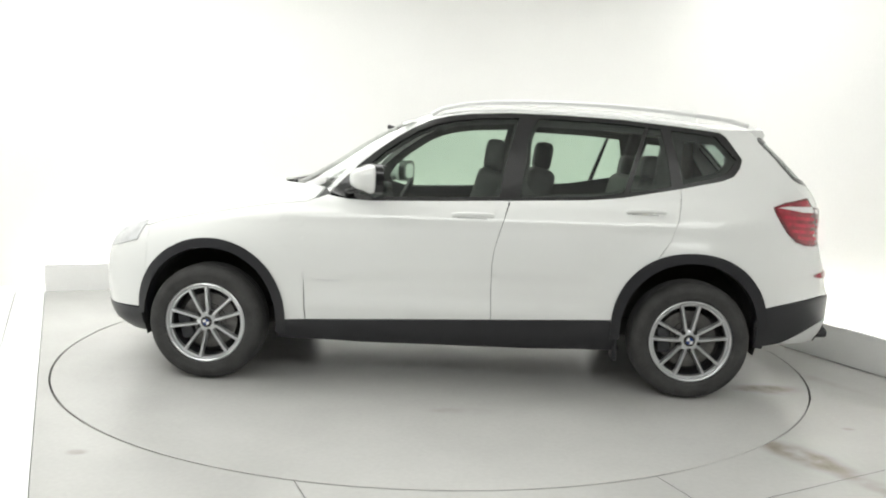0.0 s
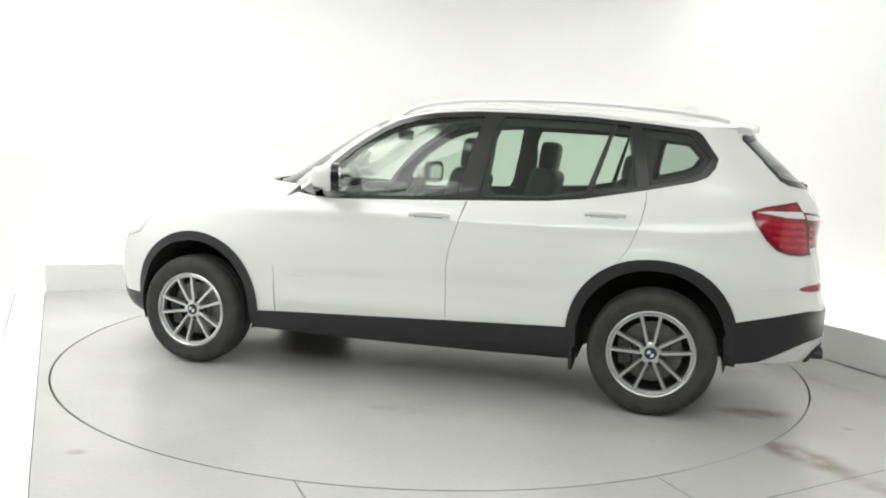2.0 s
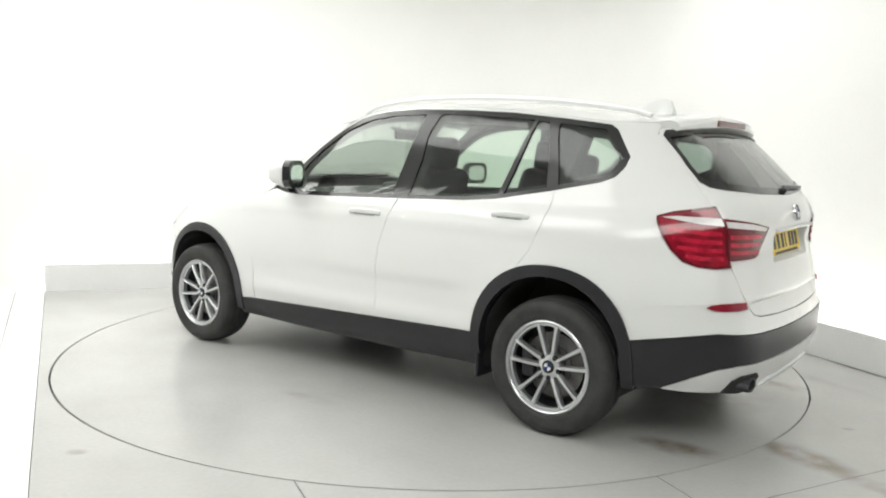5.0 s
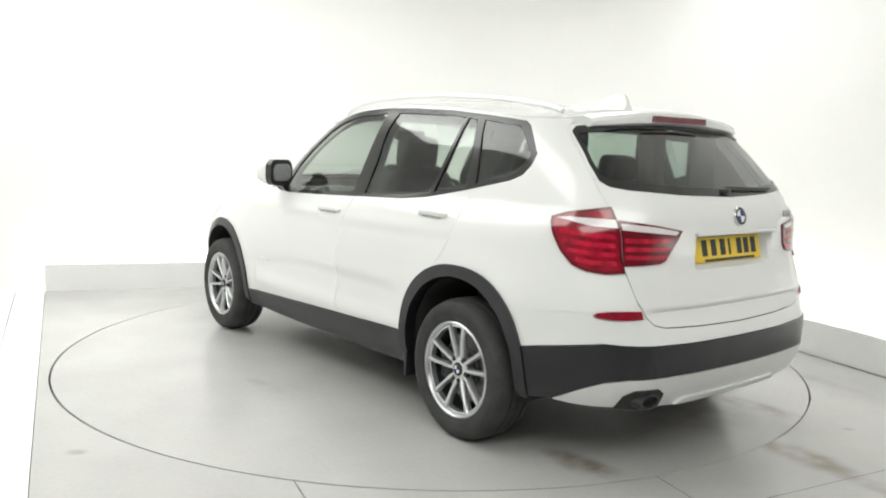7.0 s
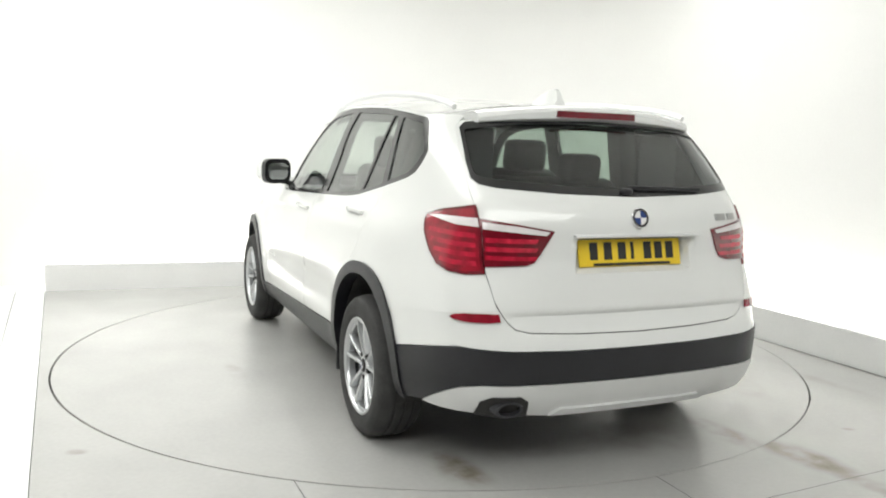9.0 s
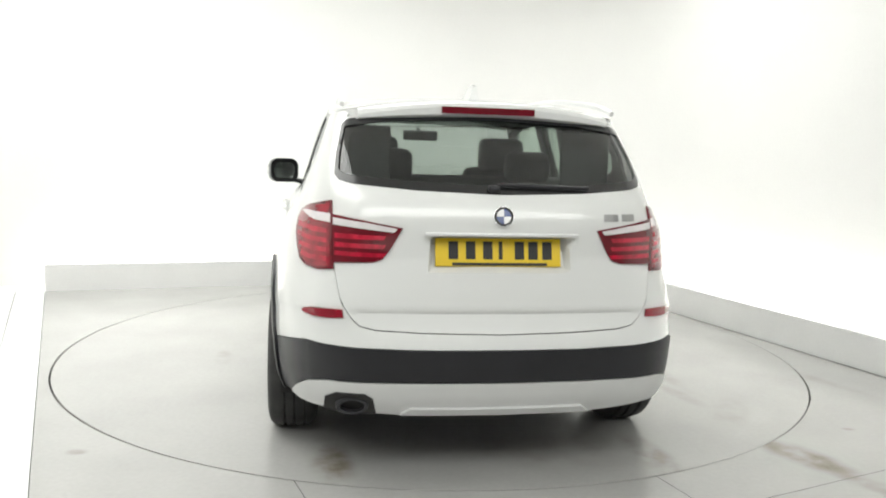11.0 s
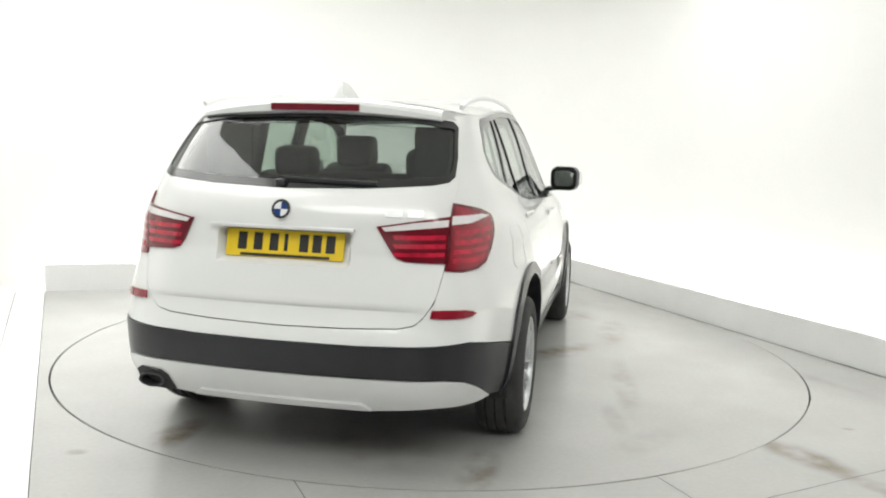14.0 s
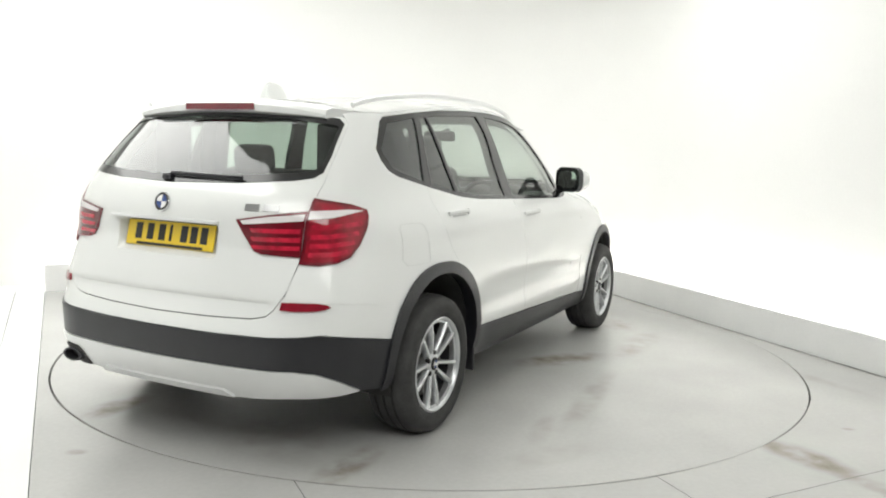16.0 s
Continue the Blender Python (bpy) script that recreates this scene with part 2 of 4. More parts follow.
def floors():
    circle = [(RING_R * math.cos(a), RING_R * math.sin(a)) for a in np.linspace(0, 2 * math.pi, 180, endpoint=False)]
    # the joint is clogged with dirt on two stretches
    turn = [-180, -66, -60, -50, -44, -30, -26, -12, -6, 8, 110, 135, 180]
    wide = [0.012, 0.011, 0.004, 0.003, 0.006, 0.006, 0.011, 0.011, 0.006, 0.003, 0.003, 0.009, 0.012]
    circle = [(x / RING_R * (RING_R - 0.012 + w), y / RING_R * (RING_R - 0.012 + w)) for x, y in circle for w in [float(np.interp(math.degrees(math.atan2(y, x)), turn, wide))]]
    disc = [(RING_R * math.cos(a), RING_R * math.sin(a)) for a in np.linspace(0, 2 * math.pi, 180, endpoint=False)]
    disc = [(x * (1 - 0.012 / RING_R), y * (1 - 0.012 / RING_R)) for x, y in disc]
    outer = [tuple(EDGE_A), tuple(CORNER), tuple(RIGHT_END), tuple(EDGE_END)]
    bm = skin(outer, [circle], flat(0.0), thick=0.03, du=0.6, dv=0.6, step=0.6)
    fl = part("floor", bm, M_FLOOR, smooth=False)
    tagged(fl, "grey painted booth floor with faint dirt smears", "floor", kind="structure")
    seams = bmesh.new()
    for a, b in (((-0.565, -2.414), (-0.40, -2.78)), ((0.998, -2.268), (1.2, -2.76)), ((1.30, -2.52), (2.5, -1.92))):
        a, b = Vector(a), Vector(b)
        n = Vector((-(b - a).y, (b - a).x)).normalized() * 0.0016
        seams.faces.new([seams.verts.new((*q, 0.0025)) for q in (a - n, b - n, b + n, a + n)])
    tagged(part("floor_seam", seams, M_GAP, smooth=False), "thin dark joints between the floor boards", "joint", kind="structure")
    joint = bmesh.new()
    rng = random.Random(4)
    left, right = [], []
    foot = CORNER + (RIGHT_END - CORNER).normalized() * 0.05
    for k in range(150):
        p = foot + (RIGHT_END - CORNER).normalized() * k * 0.05
        w = 0.007 + 0.006 * math.sin(k * 0.37) * math.sin(k * 0.13) + rng.uniform(0, 0.004)
        left.append(joint.verts.new((*(p - N1 * 0.001), 0.003)))
        right.append(joint.verts.new((*(p - N1 * (0.001 + w)), 0.003)))
    for k in range(149):
        joint.faces.new((left[k], left[k + 1], right[k + 1], right[k]))
    tagged(part("floor_joint", joint, M_GRIME, smooth=False), "dark dirty joint at the foot of the upstand", "joint", kind="structure")
    pit = skin([(x * 1.03, y * 1.03) for x, y in circle], [], flat(-0.045), thick=0, du=0.5, dv=0.5, step=0.5)
    tagged(part("turntable_pit", pit, M_GAP, smooth=False), "dark pit below the turntable", "pit", kind="structure")
    apron_out = [tuple(EDGE_A + EDGE_N * 0.004 - EDGE_D * 1.5), tuple(EDGE_END + EDGE_N * 0.004), tuple(EDGE_END + EDGE_N * 0.24), tuple(EDGE_A + EDGE_N * 0.24 - EDGE_D * 1.5)]
    tagged(part("floor_apron", skin(apron_out, [], flat(0.0), thick=0.03, du=1, dv=1, step=1), M_APRON, smooth=False), "white painted apron beside the grey floor", "floor", kind="structure")
    apron2 = [tuple(EDGE_A + EDGE_N * 0.246 - EDGE_D * 1.5), tuple(EDGE_END + EDGE_N * 0.246), tuple(EDGE_END + EDGE_N * 3.6), tuple(EDGE_A + EDGE_N * 3.6 - EDGE_D * 1.5)]
    tagged(part("floor_apron", skin(apron2, [], flat(0.0), thick=0.03, du=1, dv=1, step=1), M_APRON, smooth=False), "white painted outer apron of the booth", "floor", kind="structure")
    tb = skin(disc, [], flat(0.0), thick=0.03, du=0.4, dv=0.4, step=0.2)
    return tagged(part("turntable", tb, M_TABLE, smooth=False), "round grey painted turntable set flush in the floor", "turntable")


def prism(name, pts, z0, z1, mat, label, category, bevel=0.0):
    bm = bmesh.new()
    lo = [bm.verts.new((*p, z0)) for p in pts]
    hi = [bm.verts.new((*p, z1)) for p in pts]
    bm.faces.new(lo[::-1])
    bm.faces.new(hi)
    for i in range(len(pts)):
        j = (i + 1) % len(pts)
        bm.faces.new((lo[i], lo[j], hi[j], hi[i]))
    if bevel:
        bmesh.ops.bevel(bm, geom=[e for e in bm.edges if abs(e.verts[0].co.z - z1) < 1e-5 and abs(e.verts[1].co.z - z1) < 1e-5], offset=bevel, segments=2, affect="EDGES", profile=0.5)
    ob = part(name, bm, mat, smooth=False)
    return tagged(ob, label, category, kind="structure")


def band(a, b, n, d):
    return [tuple(a), tuple(b), tuple(b + n * d), tuple(a + n * d)]


def booth():
    up = 0.248
    prism("upstand_back", band(EDGE_A, CORNER - (CORNER - EDGE_A).normalized() * 0.002, N2, 0.03), 0, up, M_UPSTAND, "low pale grey upstand board before the back wall", "upstand", 0.004)
    prism("upstand_right", band(CORNER + N2 * 0.03, RIGHT_END, N1, 0.03), 0, up, M_UPSTAND, "low pale grey upstand board before the side wall", "upstand", 0.004)
    gap = 0.42
    wa = EDGE_A + N2 * gap - (CORNER - EDGE_A).normalized() * 3.2
    wc = Vector(meet(N1, D1 + gap, N2, D2 + gap))
    u2, u1 = (wa - wc).normalized(), (RIGHT_END - CORNER).normalized()
    rad, H = 1.7, 3.62
    arc = []
    p0, p1 = wc + u2 * rad, wc + u1 * rad
    for k in range(33):
        t = k / 32
        arc.append((1 - t) ** 2 * p0 + 2 * t * (1 - t) * wc + t * t * p1)

    def wall(name, path, label, mat=M_WALL):
        bm = bmesh.new()
        rows = []
        for i, p in enumerate(path):
            d = (path[min(i + 1, len(path) - 1)] - path[max(i - 1, 0)]).normalized()
            n = Vector((-d.y, d.x))
            if n.dot(p) < 0:
                n = -n
            q = p + n * 0.1
            rows.append([bm.verts.new((p.x, p.y, -0.03)), bm.verts.new((p.x, p.y, H)), bm.verts.new((q.x, q.y, H)), bm.verts.new((q.x, q.y, -0.03))])
        for a, b in zip(rows, rows[1:]):
            for k in range(4):
                bm.faces.new((a[k], a[(k + 1) % 4], b[(k + 1) % 4], b[k]))
        bm.faces.new(rows[0])
        bm.faces.new(rows[-1][::-1])
        tagged(part(name, bm, mat), label, "wall", kind="structure")

    wr = wc + u1 * 11.0
    wall("wall_back", [wa] + arc + [wr], "plain white back and side wall with a rounded corner")
    wl = wa + EDGE_D * 13.0
    wm = wa + EDGE_D * 5.2
    wall("wall_left", [wa + EDGE_N * 0.002, wm], "plain white side wall of the booth")
    # Unseen grey walls, added so glass and mirrors reflect a dark camera side.
    wall("wall_left_front", [wm + EDGE_D * 0.002, wl], "unseen grey wall added to give dark reflections", M_UNSEEN_WALL)
    wall("wall_front", [wl + Vector((0.1, -0.1)), wr + Vector((-0.1, -0.1))], "unseen grey wall added to give dark reflections", M_UNSEEN_WALL)
    # floor of the light trough between upstand and wall
    prism("trough_floor_back", band(EDGE_A + N2 * 0.031 - (CORNER - EDGE_A).normalized() * 2.8, Vector(meet(N1, D1 + gap, N2, D2 + 0.031)), N2, gap - 0.035), -0.03, -0.002, M_WALL, "white floor of the light trough", "floor")
    prism("trough_floor_right", band(CORNER + N1 * 0.031 + u1 * 0.05, CORNER + N1 * 0.031 + u1 * 10.4, N1, gap - 0.035), -0.03, -0.002, M_WALL, "white floor of the light trough", "floor")
    bm = bmesh.new()
    corners = [wa - N1 * 0.4 + N2 * 0.3, wc + N1 * 0.4 + N2 * 0.4, wr + N1 * 0.4 - N2 * 0.6, wl - N1 * 0.6 - N2 * 0.6]
    lo, hi = [bm.verts.new((*c, H + 0.002)) for c in corners], [bm.verts.new((*c, H + 0.1)) for c in corners]
    bm.faces.new(lo), bm.faces.new(hi[::-1])
    for i in range(4):
        bm.faces.new((lo[i], lo[i - 1], hi[i - 1], hi[i]))
    tagged(part("ceiling", bm, M_WALL, smooth=False), "plain white booth ceiling", "ceiling", kind="structure")

    def light_tube(a, b):
        bm = bmesh.new()
        tube(bm, [(*a, 0.06), (*b, 0.06)], 0.02, 10)
        ob = part("light_tube", bm, M_TUBE)
        tagged(ob, "glowing white tube lamp lying behind the upstand", "lamp", "trough lamps")
        return ob

    back_dir = (CORNER - EDGE_A).normalized()
    length = (CORNER - EDGE_A).length
    for k in range(4):
        a = EDGE_A + N2 * 0.2 + back_dir * (k * length / 4 + 0.04)
        light_tube(a, a + back_dir * (length / 4 - 0.08))
    for k in range(5):
        a = CORNER + N1 * 0.2 + u1 * (0.1 + k * 1.6)
        light_tube(a, a + u1 * 1.5)


TABLE = floors()
booth()

# ---------------------------------------------------------------- the car's outer surface
# level: height, rear end, front end, half width, roundness at the rear and the front
LEVELS = [(0.20, -2.16, 2.06, 0.80, 6.0, 5.0), (0.27, -2.22, 2.12, 0.88, 6.0, 5.2), (0.31, -2.27, 2.16, 0.905, 6.0, 5.4), (0.38, -2.315, 2.175, 0.925, 6.0, 5.5),
          (0.46, -2.34, 2.192, 0.935, 6.0, 5.5), (0.60, -2.345, 2.195, 0.945, 6.0, 5.5), (0.66, -2.325, 2.19, 0.945, 6.0, 5.5), (0.73, -2.315, 2.178, 0.945, 6.0, 5.4),
          (0.82, -2.30, 2.135, 0.94, 5.6, 5.2), (0.90, -2.285, 2.05, 0.932, 5.3, 4.8), (0.967, -2.272, 1.965, 0.922, 5.2, 4.4), (1.03, -2.28, 1.815, 0.908, 5.1, 4.2), (1.07, -2.285, 1.67, 0.895, 5.0, 4.2),
          (1.10, -2.285, 1.50, 0.876, 5.0, 4.3), (1.134, -2.28, 1.28, 0.848, 5.0, 4.5), (1.16, -2.27, 1.08, 0.835, 5.0, 5.0), (1.20, -2.25, 0.945, 0.82, 5.0, 6.0),
          (1.30, -2.155, 0.765, 0.787, 5.4, 7.0), (1.40, -2.05, 0.615, 0.757, 5.8, 7.0), (1.50, -1.94, 0.455, 0.722, 6.0, 7.0), (1.57, -1.87, 0.31, 0.695, 6.0, 7.0), (1.62, -1.80, 0.18, 0.672, 6.0, 7.0), (1.70, -1.70, 0.0, 0.63, 6.0, 6.0)]
_z = np.linspace(0.15, 1.75, 801)
_w = np.exp(-0.5 * (np.arange(-20, 21) * 0.002 / 0.012) ** 2)
_w /= _w.sum()
CURVES = []
for col in range(1, 6):
    raw = np.interp(_z, [l[0] for l in LEVELS], [l[col] for l in LEVELS])
    CURVES.append(np.convolve(np.pad(raw, 20, mode="edge"), _w, mode="valid"))


def level(z):
    return [float(np.interp(z, _z, c)) for c in CURVES]


_psi = np.concatenate([np.linspace(0, 0.6, 400), np.linspace(0.6, math.pi - 0.6, 600)[1:], np.linspace(math.pi - 0.6, math.pi, 400)[1:]])
_c, _s = -np.cos(_psi), np.sin(_psi)
_k = (np.abs(_c) ** 5 + np.abs(_s) ** 5) ** -0.2
_arc = np.concatenate([[0], np.cumsum(np.hypot(np.diff(_c * _k * 2.25), np.diff(_s * _k * 0.93)))])
ARC = float(_arc[-1])


def relief(x, z):
    """Small swells and hollows of the side: arch flares, hollow lower doors, shoulder line."""
    d = 0.0
    for cx, cz in ((-1.40, 0.40), (1.41, 0.39)):
        r = math.hypot(x - cx, z - cz)
        d += 0.016 * math.exp(-((r - 0.42) / 0.10) ** 2) * (z < 0.95)
    w = 1 / (1 + math.exp(-(0.86 - abs(x + 0.03)) / 0.05))
    top_edge = 0.675 - 0.05 * max(0.0, x)
    d -= 0.013 * w / (1 + math.exp(-(z - 0.53) / 0.018)) / (1 + math.exp((z - top_edge) / 0.016))
    d += 0.010 * w * math.exp(-((z - 0.47) / 0.05) ** 2)
    if abs(x) < 2.0:
        d += 0.007 * math.exp(-((z - 1.0) / 0.03) ** 2)
    return d


def place(u, z):
    """The car's skin at u along its outline (0 at the middle of the rear, left side positive) and height z."""
    sgn = 1 if u >= 0 else -1
    psi = float(np.interp(abs(u), _arc, _psi))
    xr, xf, b, nr, nf = level(z)
    c, s = -math.cos(psi), math.sin(psi)
    n = nr if c < 0 else nf
    k = (abs(c) ** n + s ** n) ** (-1 / n)
    x, t = 0.5 * (xr + xf) + 0.5 * (xf - xr) * c * k, s * k
    y = b * t
    if t > 0.9:
        y += relief(x, z) * min(1, (t - 0.9) / 0.06)
    if c < 0 and z > 0.3:
        x += 0.02 * min(1.0, (t / 0.5) ** 2) * max(0, 1 - t ** 4)
        if 0.64 < z < 0.78:
            edge = min(1.0, max(0.0, (0.752 - z) / 0.016))
            x += 0.016 * edge * max(0.0, min(1.0, (z - 0.645) / 0.09)) * max(0.0, 1 - (t / 0.68) ** 12)
        if 0.89 < z < 1.06:
            deep = float(np.interp(z, (0.904, 0.920, 1.040, 1.054), (0.0, 0.034, 0.076, 0.0)))
            q = min(1.0, max(0.0, (0.300 - y) / 0.026))
            x += deep * q * q * (3 - 2 * q)
    return Vector((x, sgn * y, z))


def body(u, z):
    e = 0.004
    p = place(u, z)
    n = (place(u + e, z) - place(u - e, z)).cross(place(u, z + e) - place(u, z - e)).normalized()
    if n.dot(Vector((p.x * 0.25, p.y, 0.2 if z > 1.1 else 0))) < 0:
        n = -n
    return p, n


def U(x, z, side=1):
    """Outline coordinate of the side point at x."""
    xr, xf, b, nr, nf = level(z)
    s = max(-0.99999, min(0.99999, (x - 0.5 * (xr + xf)) / (0.5 * (xf - xr))))
    n = nr if s < 0 else nf
    t = (1 - abs(s) ** n) ** (1 / n)
    return side * float(np.interp(math.atan2(t, -s), _psi, _arc))


def V(y, z, front=False):
    """Outline coordinate of the rear (or front) point at y."""
    xr, xf, b, nr, nf = level(z)
    t = min(0.99999, abs(y) / b)
    n = nf if front else nr
    s = (1 - t ** n) ** (1 / n)
    u = float(np.interp(math.atan2(t, s if not front else -s), _psi, _arc))
    return u if y >= 0 else -u


def side(pts, sd=1):
    pts = densify_open(pts)
    return [(U(x, z, sd), z) for x, z in pts]


def densify_open(pts, step=0.04):
    out = []
    for (x0, z0), (x1, z1) in zip(pts, pts[1:]):
        n = max(1, math.ceil(math.hypot(x1 - x0, z1 - z0) / step))
        out += [(x0 + (x1 - x0) * k / n, z0 + (z1 - z0) * k / n) for k in range(n)]
    return out + [pts[-1]]


def rear(pts):
    return [(V(y, z), z) for y, z in densify_open(pts)]


def arc_pts(cx, cz, r, a0, a1, n=24):
    return [(cx + r * math.cos(radians(a0 + (a1 - a0) * k / n)), cz + r * math.sin(radians(a0 + (a1 - a0) * k / n))) for k in range(n + 1)]


def wheel_arch(c, r, a0, a1, n=24, power=2.2):
    """Points of a slightly squared wheel-arch curve."""
    out = []
    for k in range(n + 1):
        a = radians(a0 + (a1 - a0) * k / n)
        q = r * (abs(math.cos(a)) ** power + abs(math.sin(a)) ** power) ** (-1 / power)
        out.append((c[0] + q * math.cos(a), c[1] + q * math.sin(a)))
    return out


def sill(x):
    return 0.416 - 0.0375 * (x + 0.04)


ARCH_R, ARCH_F = (-1.40, 0.402), (1.40, 0.392)
# window opening of the side, from its front tip along the top to the rear and back along the belt
DLO_TOP = [(0.715, 1.133), (0.543, 1.305), (0.44, 1.39), (0.341, 1.462), (0.24, 1.525), (0.141, 1.572), (0.03, 1.60), (-0.093, 1.616), (-0.344, 1.628), (-0.66, 1.622), (-0.992, 1.606), (-1.323, 1.574), (-1.571, 1.545), (-1.61, 1.52), (-1.645, 1.47), (-1.70, 1.392)]
DLO_LOW = [(-1.70, 1.392), (-1.685, 1.34), (-1.646, 1.292), (-1.58, 1.265), (-1.488, 1.245), (-1.263, 1.198), (-1.003, 1.152), (-0.80, 1.133), (-0.36, 1.117), (0.10, 1.102), (0.46, 1.093), (0.595, 1.100), (0.715, 1.133)]


def belt(x):
    q = sorted(DLO_LOW)
    return float(np.interp(x, [p[0] for p in q], [p[1] for p in q]))


def roof_edge(x):
    q = sorted(DLO_TOP[5:])
    z = float(np.interp(x, [p[0] for p in q if p[0] > -1.58], [p[1] for p in q if p[0] > -1.58]))
    return z + 0.016


def inset(loop, d):
    """Shrink an outline in the plane by d."""
    area = sum(x0 * y1 - x1 * y0 for (x0, y0), (x1, y1) in zip(loop, loop[1:] + loop[:1]))
    sg = 1 if area > 0 else -1
    out = []
    for i in range(len(loop)):
        a, p, b = Vector(loop[i - 1]), Vector(loop[i]), Vector(loop[(i + 1) % len(loop)])
        d0, d1 = (p - a).normalized(), (b - p).normalized()
        n = Vector((-(d0 + d1).y, (d0 + d1).x)) * sg
        n = n.normalized() if n.length > 1e-6 else Vector((-d0.y, d0.x)) * sg
        c = max(0.4, n.dot(Vector((-d0.y, d0.x)) * sg))
        out.append(tuple(p + n * d / c))
    return out


CX, CY = -0.126, 0.101
OFFSET = Matrix.Translation((CX, CY, 0))
CAR = new("car")
tagged(CAR, "white estate off-roader with black lower cladding on silver alloy wheels", "car")


def piece(name, bm, mat, parent=None, label="", smooth=True):
    """A part of the car, built in the car's own space (middle of the wheelbase), carried by the car."""
    if parent is None:
        bmesh.ops.transform(bm, matrix=OFFSET, verts=bm.verts)
        return part(name, bm, mat, CAR, label, smooth)
    bmesh.ops.transform(bm, matrix=OFFSET, verts=bm.verts)
    return part(name, bm, mat, parent, label, smooth)


def panel(name, loop, mat, holes=(), off=0.0, thick=0.014, du=0.06, dv=0.05, gap=0.0015, parent=None, label="", step=0.04):
    if gap:
        loop = inset(loop, gap)
    return piece(name, skin(loop, holes, body, off, thick, du, dv, step), mat, parent, label)


def two(f):
    for sd in (1, -1):
        f(sd)


# height of the roof rail along the car
RAIL_X = [-0.13, -0.08, 0.04, 0.15, 0.25, 0.40, 0.52, 0.68, 0.85, 1.17, 1.47, 1.65, 1.75]
RAIL_Z = [1.606, 1.640, 1.668, 1.682, 1.690, 1.694, 1.695, 1.694, 1.690, 1.671, 1.641, 1.614, 1.588]


def side_panels(sd):
    S = lambda pts: side(pts, sd)
    gapB = [(-0.352, belt(-0.352)), (-0.335, 1.06), (-0.298, 0.941), (-0.268, 0.84), (-0.256, 0.742), (-0.256, 0.60), (-0.261, sill(-0.26))]
    door = [(0.838, 1.075), (0.72, 1.118)] + [(x, belt(x)) for x in (0.595, 0.46, 0.1)] + gapB + [(0.3, sill(0.3)), (0.828, sill(0.83)), (0.842, 0.669)]
    d = panel("front_door", S(door), M_PAINT, dv=0.018, du=0.045)
    # rear door, cut by the arch
    arch = wheel_arch(ARCH_R, 0.441, 63, 7, 14)
    rdoor = [(-0.352, belt(-0.352)), (-0.8, belt(-0.8)), (-1.003, belt(-1.003)), (-1.338, belt(-1.338)), (-1.335, 1.12), (-1.315, 1.03), (-1.27, 0.91)] + arch + [(-0.964, sill(-0.964))] + gapB[::-1]
    rd = panel("rear_door", S(rdoor), M_PAINT, dv=0.018, du=0.045)
    for dd, x0, x1, z in ((d, -0.02, -0.26, 1.024), (rd, -1.02, -1.24, 1.073)):
        bm = bmesh.new()
        pts = []
        for k in range(9):
            t = k / 8
            p, n = body(U(x0 + (x1 - x0) * t, z, sd), z)
            pts.append(p + n * (0.006 + 0.024 * math.sin(math.pi * min(1, max(0, t))) ** 0.5))
        tube(bm, pts, 0.0082, 8, 1.5)
        piece("handle", bm, M_PAINT, dd, "white door handle")
        # Thin strip on the door skin that draws the shade below the handle.
        hb = skin([(U(x, zz, sd), zz) for x, zz in ((x0 - 0.03, z - 0.014), (x0 - 0.03, z - 0.008), (x1 + 0.04, z - 0.010), (x1 + 0.04, z - 0.017))], (), body, 0.002, 0.002, 0.05, 0.02)
        piece("handle_shade", hb, M_STEEL, dd, "thin grey strip for the shade under the handle")
    # quarter panel with the pillar and the rail above the windows
    q = [(-1.338, belt(-1.338)), (-1.488, 1.245), (-1.58, 1.265), (-1.646, 1.292), (-1.685, 1.34)] + DLO_TOP[::-1][:-1] + [(0.715, 1.133)]
    q += [(0.735, 1.150), (0.62, 1.275), (0.52, 1.37), (0.42, 1.447), (0.30, 1.525), (0.2, roof_edge(0.14) + 0.004)] + [(x, roof_edge(x)) for x in (0.1, -0.1, -0.35, -0.66, -1.0, -1.32, -1.57, -1.70)]
    back = [(0.60, 1.553), (0.625, 1.528), (0.648, 1.50), (0.670, 1.40), (0.683, 1.30), (0.690, 1.24), (0.690, 1.163), (0.682, 1.0), (0.676, 0.906), (0.655, 0.80), (0.645, 0.76)]
    loopq = S(q) + [(sd * u, z) for u, z in rear(back)]
    low = [(-2.10, 0.735), (-1.95, 0.72), (-1.745, 0.68)]
    loopq += S(low) + S(wheel_arch(ARCH_R, 0.441, 141, 63, 16)[1:] + [(-1.27, 0.91), (-1.315, 1.03), (-1.335, 1.12), (-1.338, belt(-1.338))])[:-1]
    panel("quarter_panel", loopq, M_PAINT, gap=0.001, du=0.05, dv=0.04)
    # front wing
    w = [(0.842, 0.669), (0.838, 1.075), (1.0, 1.06), (1.25, 1.02), (1.5, 0.975), (1.7, 0.935), (1.80, 0.902), (1.80, 0.66)] + wheel_arch(ARCH_F, 0.445, 30, 178, 22, 2.06) + [(0.964, sill(0.964)), (0.832, sill(0.832))]
    panel("front_wing", S(w), M_PAINT, gap=0.0009)
    # black sill
    sl = [(0.99, sill(0.97)), (0.2, sill(0.2)), (-0.99, sill(-0.97)), (-1.0, 0.270), (-0.5, 0.252), (0.5, 0.252), (0.985, 0.268)]
    panel("sill_cladding", S(sl), M_BLACK, off=0.008, thick=0.09, label="black plastic sill cladding")
